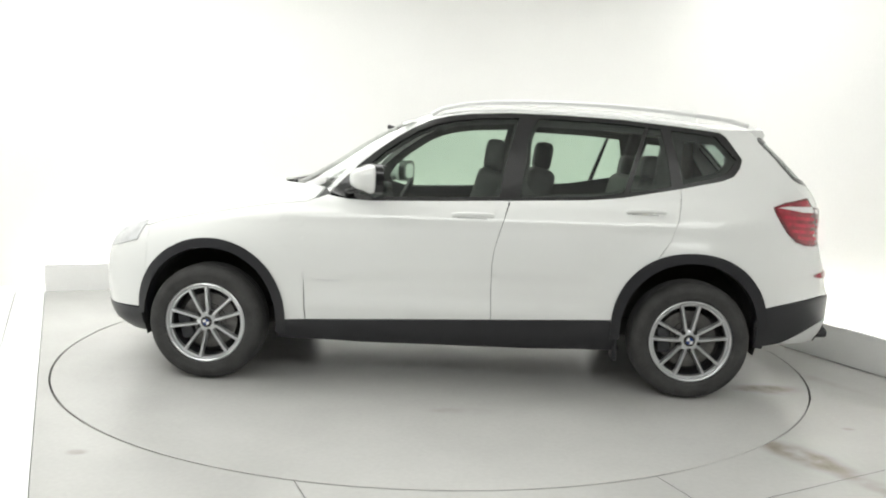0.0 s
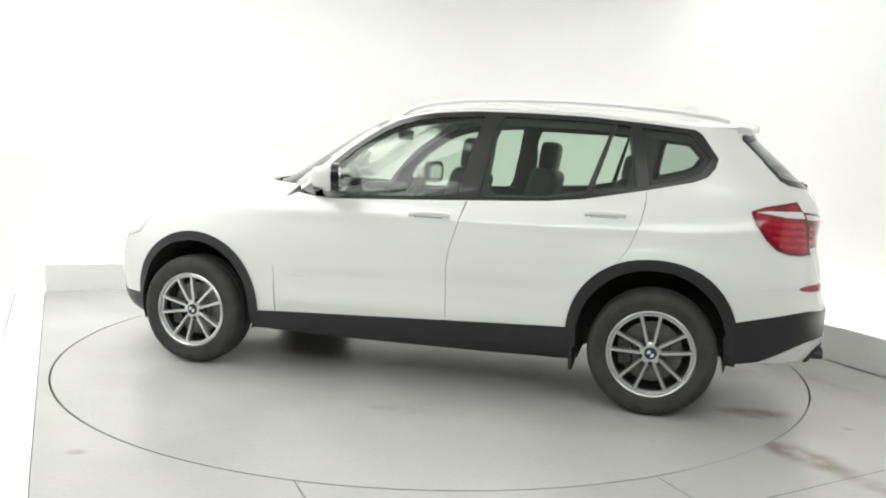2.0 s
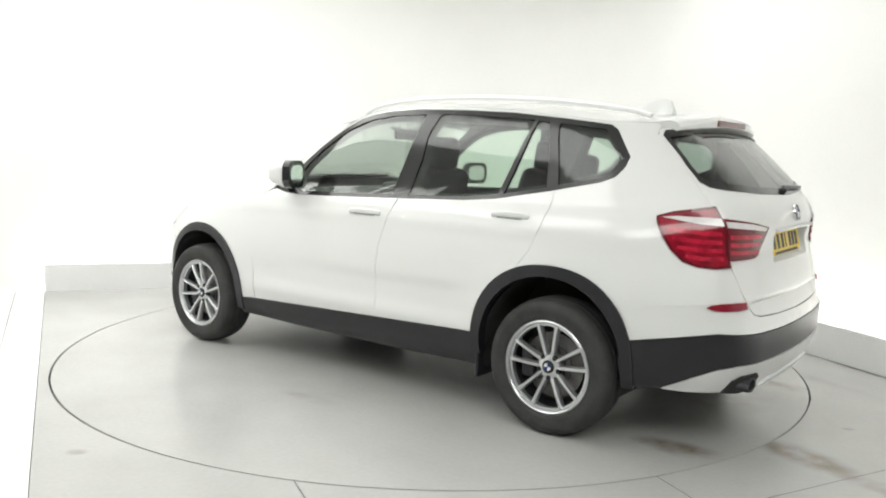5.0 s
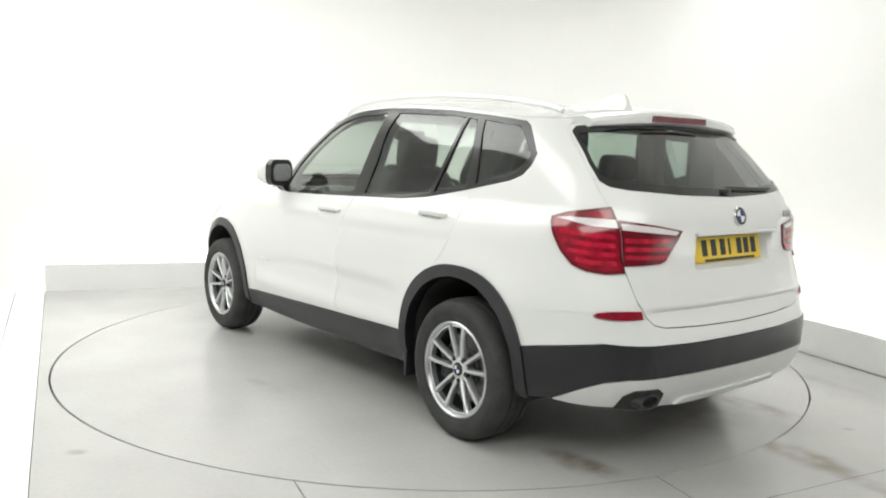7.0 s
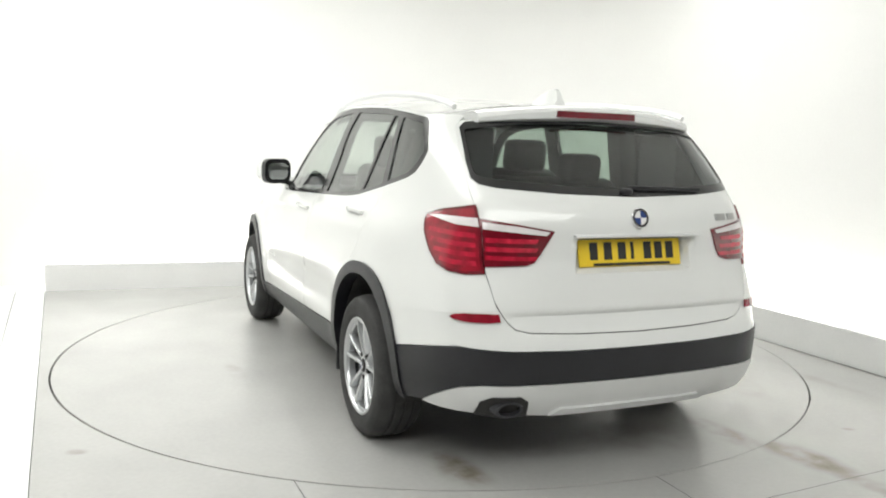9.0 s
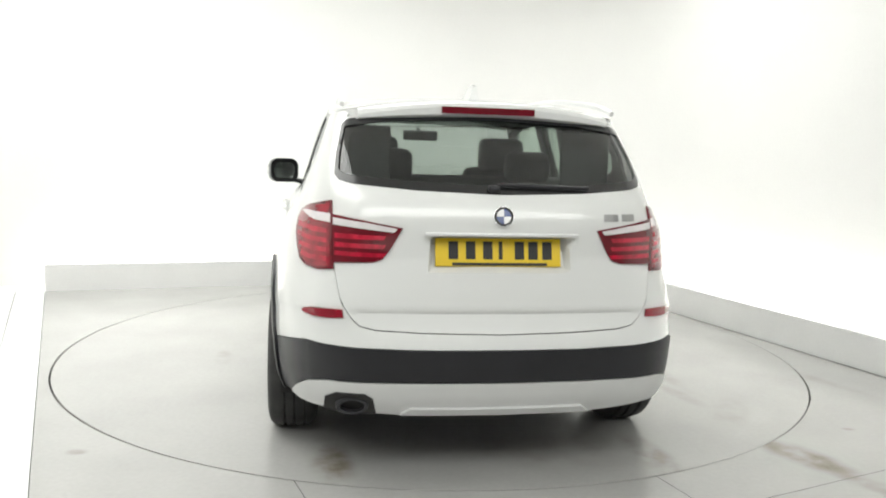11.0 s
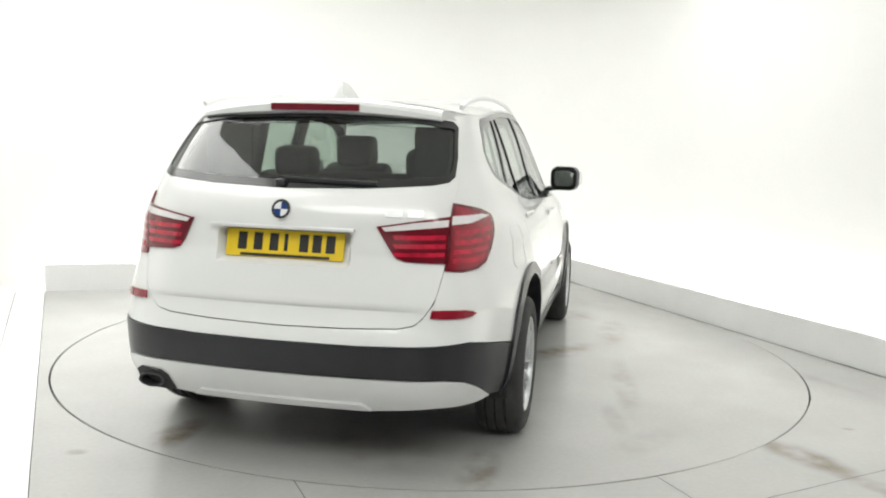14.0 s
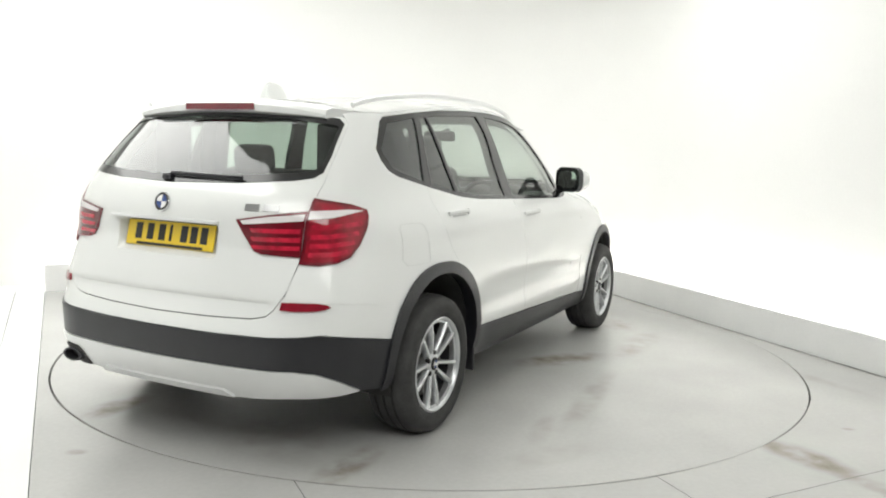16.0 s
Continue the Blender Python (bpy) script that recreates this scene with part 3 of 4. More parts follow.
    # wheel-arch cladding
    for name, (cx, cz), a0, a1, ro, ri, power in (("arch_cladding", ARCH_R, -8, 192, 0.449, 0.396, 2.2), ("arch_cladding", ARCH_F, -2, 192, 0.452, 0.400, 2.06)):
        outer, inner = wheel_arch((cx, cz), ro, a0, a1, 32, power), wheel_arch((cx, cz - 0.002), ri, a1, a0, 32, 2.06)
        panel(name, S(outer + inner), M_BLACK, off=0.013, thick=0.07, du=0.04, dv=0.04, label="black plastic wheel-arch lip", gap=0)
        # liner of the wheel well
        bm = bmesh.new()
        rows = []
        for r, y in ((0.406, 0.90), (0.412, 0.62), (0.412, 0.52), (0.06, 0.50)):
            rows.append([bm.verts.new((cx + r * math.cos(radians(a)), sd * y, cz - 0.012 + r * math.sin(radians(a)))) for a in range(-18, 199, 9)])
        for ra, rb in zip(rows, rows[1:]):
            for k in range(len(ra) - 1):
                bm.faces.new((ra[k], ra[k + 1], rb[k + 1], rb[k]))
        piece("wheel_well_liner", bm, M_UNDER, label="dark wheel-well liner")
    flap = made_box(-0.985, sd * 0.865, 0.275, 0.022, 0.15, 0.13, 0.008, 2)
    piece("mud_flap", flap, M_BLACK, label="short black rubber mud flap")
    # windows
    frame_loop = S(DLO_TOP + DLO_LOW[1:-1])
    fw = [(0.60, 1.150), (0.505, 1.285), (0.40, 1.378), (0.30, 1.448), (0.2, 1.508), (0.1, 1.548), (0.0, 1.572), (-0.15, 1.590), (-0.395, 1.600), (-0.365, 1.50), (-0.315, 1.30), (-0.283, 1.137), (0.1, 1.124), (0.46, 1.115)]
    rw = [(-0.515, 1.60), (-0.66, 1.595), (-0.992, 1.580), (-1.135, 1.567), (-1.085, 1.42), (-1.005, 1.176), (-0.80, 1.153), (-0.405, 1.138), (-0.445, 1.35)]
    fx = [(-1.157, 1.564), (-1.225, 1.556), (-1.265, 1.38), (-1.285, 1.223), (-1.04, 1.180), (-1.105, 1.40)]
    qw = [(-1.285, 1.552), (-1.545, 1.522), (-1.60, 1.46), (-1.665, 1.388), (-1.61, 1.31), (-1.55, 1.285), (-1.45, 1.262), (-1.35, 1.238), (-1.32, 1.38)]
    fr = panel("window_frame", frame_loop, M_TRIM, holes=[S(fw), S(rw), S(fx), S(qw)], off=-0.002, thick=0.02, gap=0.001, label="black side window frame", du=0.05, dv=0.04)
    for lp, mt, nm in ((fw, M_GLASS, "clear green-tinted door glass"), (rw, M_GLASS, "green-tinted rear door glass"), (fx, M_GLASS, "green-tinted fixed pane"), (qw, M_QGLASS, "green-tinted quarter glass")):
        pane = panel("pane", S(lp), mt, off=-0.008, thick=0, gap=-0.006, parent=fr, label=nm)
        pane.visible_shadow = False
    # dark inner skin with the same openings
    inner = [(0.9, 0.40), (0.9, 1.06), (0.72, 1.12), (0.62, 1.26), (0.42, 1.437), (0.2, 1.565)] + [(x, roof_edge(x) - 0.004) for x in (0.0, -0.35, -0.66, -1.0, -1.32, -1.57, -1.66)] + [(-1.80, 1.40), (-1.98, 1.15), (-1.98, 0.9)] + arc_pts(*ARCH_R, 0.46, 120, 20, 14) + [(-0.9, 0.40)]
    panel("door_lining", S(inner), M_LINING, holes=[inset(S(fw), 0.018), inset(S(rw[:4] + fx[1:4] + rw[6:]), 0.030), inset(S(qw), 0.035)], off=-0.045, thick=0, du=0.08, dv=0.06, label="charcoal inner lining of doors and pillars")
    # mirror
    arm = bmesh.new()
    tube(arm, [(0.60, sd * 0.83, 1.135), (0.57, sd * 0.90, 1.15), (0.50, sd * 0.93, 1.17)], 0.028, 10, 0.7)
    mir = piece("mirror", arm, M_TRIM, label="door mirror on a black arm")
    hs = made_box(0.512, sd * 0.978, 1.222, 0.155, 0.20, 0.165, 0.056, 5)
    for v in hs.verts:
        if v.co.x > 0.5:
            v.co.z += (1.222 - v.co.z) * 0.25
            v.co.y += (sd * 1.0 - v.co.y) * 0.15
    head = Matrix.Translation((0.47, sd * 0.90, 0)) @ pose(0, 0, 0, 0, 0, sd * 20) @ Matrix.Translation((-0.47, -sd * 0.90, 0))
    bmesh.ops.transform(hs, matrix=head, verts=hs.verts)
    piece("mirror_housing", hs, M_PAINT, mir, "white mirror housing")
    rim = made_box(0.446, sd * 0.978, 1.222, 0.045, 0.202, 0.167, 0.0, 2)
    bmesh.ops.bevel(rim, geom=[e for e in rim.edges if abs(e.verts[0].co.x - e.verts[1].co.x) > 0.01], offset=0.054, segments=5, affect="EDGES", profile=0.5)
    bmesh.ops.transform(rim, matrix=head, verts=rim.verts)
    piece("mirror_rim", rim, M_TRIM, mir, "black mirror rim")
    mg = made_box(0.4228, sd * 0.978, 1.222, 0.004, 0.150, 0.112)
    bmesh.ops.bevel(mg, geom=[e for e in mg.edges if abs(e.verts[0].co.x - e.verts[1].co.x) > 0.003], offset=0.042, segments=5, affect="EDGES", profile=0.5)
    bmesh.ops.transform(mg, matrix=head, verts=mg.verts)
    piece("mirror_glass", mg, M_MIRROR, mir, "mirror glass")
    # roof rail
    rail = bmesh.new()
    pts = []
    for k in range(33):
        x = 0.13 - k * 1.88 / 32
        pts.append((x, sd * (level(roof_edge(x))[2] * 0.93 - 0.012), float(np.interp(-x, RAIL_X, RAIL_Z))))
    tube(rail, pts, 0.012, 8, 1.1)
    piece("roof_rail", rail, M_SILVER, label="satin silver roof rail")


two(side_panels)
flap = [(U(x, z, -1), z) for x, z in ((-1.50, 0.87), (-1.50, 1.03), (-1.53, 1.05), (-1.68, 1.05), (-1.71, 1.03), (-1.71, 0.89), (-1.68, 0.86), (-1.53, 0.86))]
panel("fuel_flap_gap", flap, M_JOINT, holes=[inset(flap, 0.0006)], off=0.0012, thick=0.001, gap=0, label="thin dark joint round the fuel flap", dv=0.05)


def rear_end():
    gate = [(0.625, 1.528), (0.648, 1.50), (0.670, 1.40), (0.683, 1.30), (0.690, 1.24), (0.690, 1.163), (0.680, 1.0), (0.674, 0.906), (0.655, 0.80), (0.637, 0.760), (0.607, 0.715), (0.575, 0.686), (0.51, 0.671), (0.3, 0.662), (0.0, 0.657)]
    loop = rear(gate) + [(-u, z) for u, z in rear(gate)[::-1][1:]]
    loop += [(-u, z) for u, z in rear([(0.625, 1.528), (0.4, 1.562), (0.0, 1.575)])[1:]] + rear([(0.0, 1.575), (0.4, 1.562), (0.625, 1.528)])[1:-1]
    w = rear([(0.0, 1.222), (0.35, 1.232), (0.60, 1.250), (0.655, 1.262), (0.672, 1.285), (0.666, 1.36), (0.638, 1.495), (0.615, 1.518), (0.4, 1.548), (0.0, 1.560)])
    wl = w + [(-u, z) for u, z in w[::-1][1:-1]]
    gt = panel("tailgate", loop, M_PAINT, holes=[wl], gap=0.0008, du=0.02, dv=0.012, label="white tailgate with rear window")
    g = panel("rear_window", wl, M_DARKGLASS, off=-0.004, thick=0, gap=-0.004, parent=gt, label="rear window with its tint darkened for the dim cabin")
    g.visible_shadow = False
    seal = panel("window_border", inset(wl, -0.003), M_TRIM, holes=[inset(wl, 0.03)], off=0.0025, thick=0.004, gap=0, parent=gt, label="black printed window border", dv=0.03, du=0.04)
    lin = panel("tailgate_lining", inset(loop, 0.03), M_LINING, holes=[inset(wl, 0.02), rear([(0.38, 0.86), (0.38, 1.09), (-0.38, 1.09), (-0.38, 0.86)])], off=-0.05, thick=0, parent=gt, label="charcoal tailgate lining")
    # chrome-less grip strip above the plate, plate and its bars
    strip = made_box(-2.284, 0.0, 1.060, 0.026, 0.64, 0.014, 0.005, 2)
    piece("grip_strip", strip, M_SILVER, gt, "pale grip strip above the plate")
    lean = Matrix.Translation((-2.237, 0.005, 0.982)) @ pose(0, 0, 0, 0, 13, 0)
    plate = piece("number_plate", made_box(0, 0, 0, 0.008, 0.53, 0.116, 0.002, 1, lean), M_PLATE, gt, "yellow number plate with black bars")
    for y in (0.190, 0.118, 0.046, -0.008, -0.088, -0.146, -0.206):
        wdt = 0.016 if y == -0.008 else 0.040
        piece("plate_bar", made_box(-0.0045, y, 0.008, 0.0016, wdt, 0.074, m=lean), M_INK, plate, "black bar")
    piece("plate_bar", made_box(-0.0045, -0.005, -0.049, 0.0016, 0.40, 0.012, m=lean), M_INK, plate, "black bar")
    # roundel
    p, n = body(V(0.0, 1.133), 1.133)
    m = Matrix.Translation(p + n * 0.004) @ n.to_track_quat("Y", "Z").to_matrix().to_4x4()
    bm = bmesh.new()
    lathe(bm, [(0.0005, 0.004), (0.030, 0.004), (0.031, 0.007), (0.041, 0.007), (0.043, 0.004), (0.043, -0.004)], 32)
    bmesh.ops.transform(bm, matrix=m, verts=bm.verts)
    rd = piece("badge", bm, M_CHROME, gt, "round badge with blue and white quarters")
    bm = bmesh.new()
    lathe(bm, [(0.031, 0.0078), (0.040, 0.0078)], 32)
    bmesh.ops.transform(bm, matrix=m, verts=bm.verts)
    piece("badge_ring", bm, M_INK, rd, "black badge ring")
    for q in range(4):
        bm = bmesh.new()
        c = bm.verts.new((0, 0.0062, 0))
        ring = [bm.verts.new((0.030 * math.cos(radians(q * 90 + a)), 0.0062, 0.030 * math.sin(radians(q * 90 + a)))) for a in range(0, 91, 15)]
        for a, b in zip(ring, ring[1:]):
            bm.faces.new((c, a, b))
        bmesh.ops.transform(bm, matrix=m, verts=bm.verts)
        piece("badge_quarter", bm, M_BLUE if q % 2 else M_WHITE, rd, "blue enamel quarter" if q % 2 else "white enamel quarter")
    # model mark as two plain bars
    for y0, y1 in ((-0.44, -0.505), (-0.525, -0.585)):
        lp = rear([(y0, 1.118), (y0, 1.146), (y1, 1.146), (y1, 1.118)])
        panel("model_mark", lp, M_STEEL, off=0.005, thick=0.005, gap=0, parent=gt, label="grey metal model mark")
    # wiper
    bm = bmesh.new()
    pts = []
    for k in range(9):
        y = 0.02 - k * 0.05
        pp, nn = body(V(y, 1.250 - 0.001 * k), 1.250 - 0.001 * k)
        pts.append(pp + nn * 0.014)
    tube(bm, pts, 0.006, 8, 1.5)
    wp = piece("rear_wiper", bm, M_BLACK, gt, "black rear wiper arm")
    pp, nn = body(V(0.03, 1.245), 1.245)
    piece("wiper_pivot", made_box(pp.x - 0.012, 0.03, 1.243, 0.04, 0.05, 0.030, 0.012, 3), M_BLACK, wp, "black wiper pivot")
    # spoiler with high stop lamp
    bm = bmesh.new()
    rows = []
    for k in range(25):
        y = -0.60 + 1.2 * k / 24
        q = (y / 0.60) ** 2
        zt = 1.622 - 0.048 * q
        xe = -1.925 + 0.055 * q ** 2
        zb = 1.543 - 0.030 * q
        xin = -1.78
        t = y / 0.60
        crown = 0.060 * (1 - abs(t) ** 2.6)
        yy = 0.572 * t
        rows.append([bm.verts.new(c) for c in ((-1.60, 0.676 * t, 1.561 + crown), (-1.70, 0.655 * t, 1.558 + crown), (-1.78, 0.616 * t, 0.5 * (1.550 + crown + zt + 0.002)), (xe + 0.05, yy, zt - 0.004), (xe + 0.012, yy, zt - 0.016), (xe, yy, zt - 0.034), (xe + 0.004, yy, zb + 0.012), (xe + 0.03, yy, zb), (xin, 0.606 * t, zb + 0.004), (-1.60, 0.664 * t, zb + 0.0))])
    for a, b in zip(rows, rows[1:]):
        for k in range(10):
            bm.faces.new((a[k], a[(k + 1) % 10], b[(k + 1) % 10], b[k]))
    bm.faces.new(rows[0])
    bm.faces.new(rows[-1][::-1])
    sp = piece("roof_spoiler", bm, M_PAINT, gt, "white roof spoiler")
    bm = bmesh.new()
    rows = []
    for k in range(13):
        y = -0.21 + 0.42 * k / 12
        xe = -1.925 + 0.055 * abs(y / 0.565) ** 4
        rows.append([bm.verts.new(c) for c in ((xe - 0.006, y, 1.586), (xe - 0.006, y, 1.556), (xe + 0.02, y, 1.556), (xe + 0.02, y, 1.586))])
    for a, b in zip(rows, rows[1:]):
        for k in range(4):
            bm.faces.new((a[k], a[(k + 1) % 4], b[(k + 1) % 4], b[k]))
    bm.faces.new(rows[0])
    bm.faces.new(rows[-1][::-1])
    piece("high_stop_lamp", bm, M_DARKRED, sp, "dark red high stop lamp")
    # lower bumper parts
    top = [(0.0, 0.594), (0.35, 0.595), (0.60, 0.602), (0.74, 0.609), (0.805, 0.613)]
    sidetop = [(-2.20, 0.611), (-2.13, 0.601), (-2.06, 0.588), (-1.95, 0.568), (-1.80, 0.540)]
    gatelow = [(0.0, 0.655), (0.3, 0.660), (0.51, 0.669), (0.575, 0.684), (0.607, 0.713), (0.637, 0.758), (0.648, 0.775)]
    half = rear(top) + side(sidetop) + side(wheel_arch(ARCH_R, 0.441, 160, 141, 4)) + side([(-1.755, 0.690), (-1.95, 0.730), (-2.10, 0.745)]) + rear(gatelow)[::-1]
    full = half[:-1] + [(-u, z) for u, z in half[::-1]][:-1]
    bw = panel("rear_bumper", full, M_PAINT, off=-0.0015, label="white upper rear bumper", dv=0.03)
    low = [(0.0, 0.458), (0.4, 0.459), (0.70, 0.461)]
    lowside = [(-2.20, 0.446), (-2.12, 0.410), (-2.03, 0.366), (-1.965, 0.334)]
    halfb = rear(top) + side(sidetop + [(-1.775, 0.45), (-1.79, 0.33), (-1.86, 0.318)] + lowside[::-1]) + rear(low)[::-1]
    fullb = halfb[:-1] + [(-u, z) for u, z in halfb[::-1]][:-1]
    bb = panel("bumper_cladding", fullb, M_BLACK, off=0.004, thick=0.06, label="black plastic bumper band", dv=0.035)
    bot = [(0.0, 0.305), (0.38, 0.310), (0.50, 0.320), (0.66, 0.335)]
    halfd = rear(low) + side(lowside + [(-2.06, 0.330)]) + rear(bot)[::-1]
    fulld = halfd[:-1] + [(-u, z) for u, z in halfd[::-1]][:-1]
    df = panel("diffuser", fulld, M_SILVER, off=0.010, thick=0.05, label="silver-grey lower bumper diffuser", dv=0.03)
    rib = [(0.40, 0.322), (0.36, 0.352), (-0.36, 0.352), (-0.40, 0.322)]
    panel("diffuser_ridge", rear(rib + [rib[0]])[:-1], M_SILVER, off=0.022, thick=0.014, parent=df, gap=0)
    # twin exhaust; the shade of its recess is drawn as a dark panel
    rc = [(0.705, 0.335), (0.70, 0.392), (0.66, 0.414), (0.55, 0.414), (0.515, 0.392), (0.50, 0.325), (0.6, 0.318)]
    ex = panel("exhaust_shade_panel", rear(rc + [rc[0]])[:-1], M_UNDER, off=0.016, thick=0.008, gap=0, label="dark panel for the shade of the exhaust recess")
    bm = bmesh.new()
    lathe(bm, [(0.026, 0.11), (0.033, 0.11), (0.035, 0.10), (0.035, -0.1), (0.026, -0.1)], 24, close=True)
    bmesh.ops.transform(bm, matrix=Matrix.Translation((-2.190, 0.60, 0.360)) @ Matrix.Diagonal((1, 1.9, 0.95, 1)) @ pose(0, 0, 0, 0, 0, 90), verts=bm.verts)
    piece("exhaust_pipe", bm, M_DARKMETAL, ex, "dark oval exhaust pipe")
    for sd in (1, -1):
        W = lambda pts: [(sd * u, z) for u, z in pts]
        # outer lamp on the quarter panel
        outer = rear([(0.6835, 1.176), (0.681, 1.0), (0.6765, 0.902), (0.74, 0.895)]) + side([(-2.08, 0.903), (-2.02, 0.925), (-1.965, 0.975), (-1.915, 1.045), (-1.885, 1.10), (-1.880, 1.122), (-1.95, 1.147), (-2.06, 1.166)])
        lamp = panel("tail_lamp", W(outer), M_DARKRED, off=0.008, thick=0.010, gap=0, label="red tail lamp with a clear strip", dv=0.03, du=0.03)
        panel("clear_strip", W(rear([(0.687, 1.122), (0.687, 1.088), (0.75, 1.092)]) + side([(-1.97, 1.108), (-1.905, 1.117), (-1.97, 1.124)]) + rear([(0.75, 1.123)])), M_CLEARLENS, off=0.0105, thick=0.004, gap=0, parent=lamp, label="clear lens strip", dv=0.012, du=0.03)
        panel("inner_lens", inset(W(outer), 0.012), M_LENS, off=0.0090, thick=0.003, gap=0, parent=lamp, label="bright red inner lens", dv=0.03, du=0.03)
        for zz, xe in ((0.930, -2.03), (0.968, -1.99), (1.006, -1.965), (1.045, -1.94)):
            lower = rear([(0.70, zz), (0.76, zz)]) + side([(-2.08, zz + 0.002), (xe, zz + 0.012)])
            upper = rear([(0.70, zz + 0.020), (0.76, zz + 0.020)]) + side([(-2.08, zz + 0.022), (xe, zz + 0.030)])
            panel("light_bar", W(lower + upper[::-1]), M_RED, off=0.0105, thick=0.004, gap=0, parent=lamp, label="bright red light bar", dv=0.012, du=0.03)
        inner = rear([(0.6815, 1.122), (0.55, 1.104), (0.405, 1.080), (0.455, 0.990), (0.484, 0.950), (0.52, 0.938), (0.6755, 0.930), (0.6815, 1.122)])[:-1]
        lamp2 = panel("tail_lamp", W(inner), M_DARKRED, off=0.008, thick=0.010, gap=0, parent=gt, label="dark red tailgate lamp with a clear strip", dv=0.03, du=0.03)
        panel("clear_strip", W(rear([(0.676, 1.108), (0.55, 1.097), (0.425, 1.077), (0.44, 1.062), (0.55, 1.072), (0.676, 1.082), (0.676, 1.108)])[:-1]), M_CLEARLENS, off=0.0105, thick=0.004, gap=0, parent=lamp2, label="clear lens strip", dv=0.012, du=0.03)
        for zz in (0.958, 0.994, 1.030):
            panel("light_bar", W(rear([(0.67, zz), (0.67, zz + 0.02), (0.47, zz + 0.018), (0.48, zz), (0.67, zz)])[:-1]), M_RED, off=0.0100, thick=0.003, gap=0, parent=lamp2, label="bright red light bar", dv=0.012, du=0.03)
        refl = rear([(0.642, 0.748), (0.638, 0.716), (0.70, 0.712), (0.76, 0.713), (0.79, 0.718), (0.803, 0.727), (0.79, 0.738), (0.76, 0.745), (0.70, 0.748), (0.642, 0.748)])[:-1]
        panel("reflector", W(refl), M_REFLECTOR, off=0.006, thick=0.007, gap=0, parent=bw, label="red bumper reflector", dv=0.02, du=0.03)


rear_end()


def front_end():
    hl = [(0.840, 1.077), (1.0, 1.062), (1.25, 1.022), (1.5, 0.977), (1.7, 0.937), (1.80, 0.905)]
    hf = [(0.62, 0.875), (0.3, 0.885), (0.0, 0.888)]
    F = lambda pts: [(V(y, z, True), z) for y, z in densify_open(pts)]
    cowl = [(0.0, 1.170), (0.5, 1.166), (0.70, 1.158)]

    def sym(h):
        """Mirror across the middle of the nose."""
        return h + [(2 * ARC - u, z) for u, z in h[::-1]]

    def around(u, z):
        u2 = u if u <= ARC else u - 2 * ARC
        p, n = body(u2, z)
        return p, n

    def raised(u, z):
        """The bonnet's rear edge lifts a little before the windscreen."""
        p, n = around(u, z)
        return p + Vector((0, 0, 0.030 * max(0.0, (z - 1.10) / 0.07) ** 2)), n

    def nose(name, half, mat, off=0.0, thick=0.014, dv=0.02, du=0.07, label="", holes=(), over=around):
        loop = inset(sym([(min(u, ARC - 1e-4), z) for u, z in half]), 0.0007)
        return piece(name, skin(loop, holes, over, off, thick, du, dv, 0.03), mat, label=label)

    END = ARC - 1e-3
    half = [(END, 1.170)] + F(cowl)[1:] + side([(0.738, 1.148), (0.80, 1.092)] + hl) + F([(0.70, 0.868)] + hf)[:-1] + [(END, 0.888)]
    nose("bonnet", half, M_PAINT, label="white bonnet", dv=0.012, over=raised)
    bump = [(END, 0.41)] + F([(0.0, 0.41), (0.70, 0.405)])[1:] + side(wheel_arch(ARCH_F, 0.445, 2, 28, 5, 2.06) + [(1.80, 0.66), (1.80, 0.90)]) + F([(0.70, 0.864), (0.62, 0.871), (0.3, 0.881), (0.0, 0.884)])[:-1] + [(END, 0.884)]
    nose("front_bumper", bump, M_PAINT, label="white front bumper", dv=0.05)
    lowf = [(END, 0.24)] + F([(0.0, 0.24), (0.75, 0.24)])[1:] + side([(1.84, 0.30), (1.845, 0.40)]) + F([(0.70, 0.408), (0.0, 0.412)])[:-1] + [(END, 0.412)]
    nose("front_bumper_cladding", lowf, M_BLACK, off=0.006, thick=0.05, dv=0.04, label="black plastic front bumper skirt")
    for sd in (1, -1):
        lp = [(sd * u, z) for u, z in side([(1.83, 0.922), (1.875, 0.81), (2.0, 0.775)]) + F([(0.66, 0.745), (0.42, 0.76), (0.42, 0.83), (0.66, 0.868)])]
        panel("headlamp", lp, M_HEADLENS, off=0.006, thick=0.01, gap=0, label="clear headlamp lens", dv=0.03, du=0.04)
        gr = [(sd * u, z) for u, z in F([(0.36, 0.62), (0.36, 0.80), (0.04, 0.82), (0.04, 0.62), (0.36, 0.62)])[:-1]]
        panel("grille", gr, M_TRIM, off=0.006, thick=0.01, gap=0, label="black front grille half", dv=0.05)
        tag = [(sd * u, z) for u, z in side([(0.765, 0.617), (0.765, 0.632), (0.625, 0.630), (0.625, 0.615), (0.765, 0.617)])[:-1]]
        panel("door_mark", tag, M_SILVER, off=0.003, thick=0.003, gap=0, label="small grey metal door mark", dv=0.02, du=0.03)
    # windscreen
    ws = [(0.0, 1.172), (0.45, 1.168), (0.70, 1.160)]
    edge = [(0.735, 1.152), (0.62, 1.277), (0.52, 1.372), (0.42, 1.449), (0.30, 1.527), (0.2, 1.592)]
    top = [(0.50, 1.618), (0.25, 1.626), (0.0, 1.63)]
    h = [(ARC - 1e-3, 1.172)] + F(ws)[1:] + side(edge) + F(top)[:-1] + [(ARC - 1e-3, 1.63)]
    loop = sym(h)
    s = piece("windscreen", skin(loop, (), around, -0.004, 0, 0.08, 0.02, 0.05), M_SCREEN, label="clear windscreen")
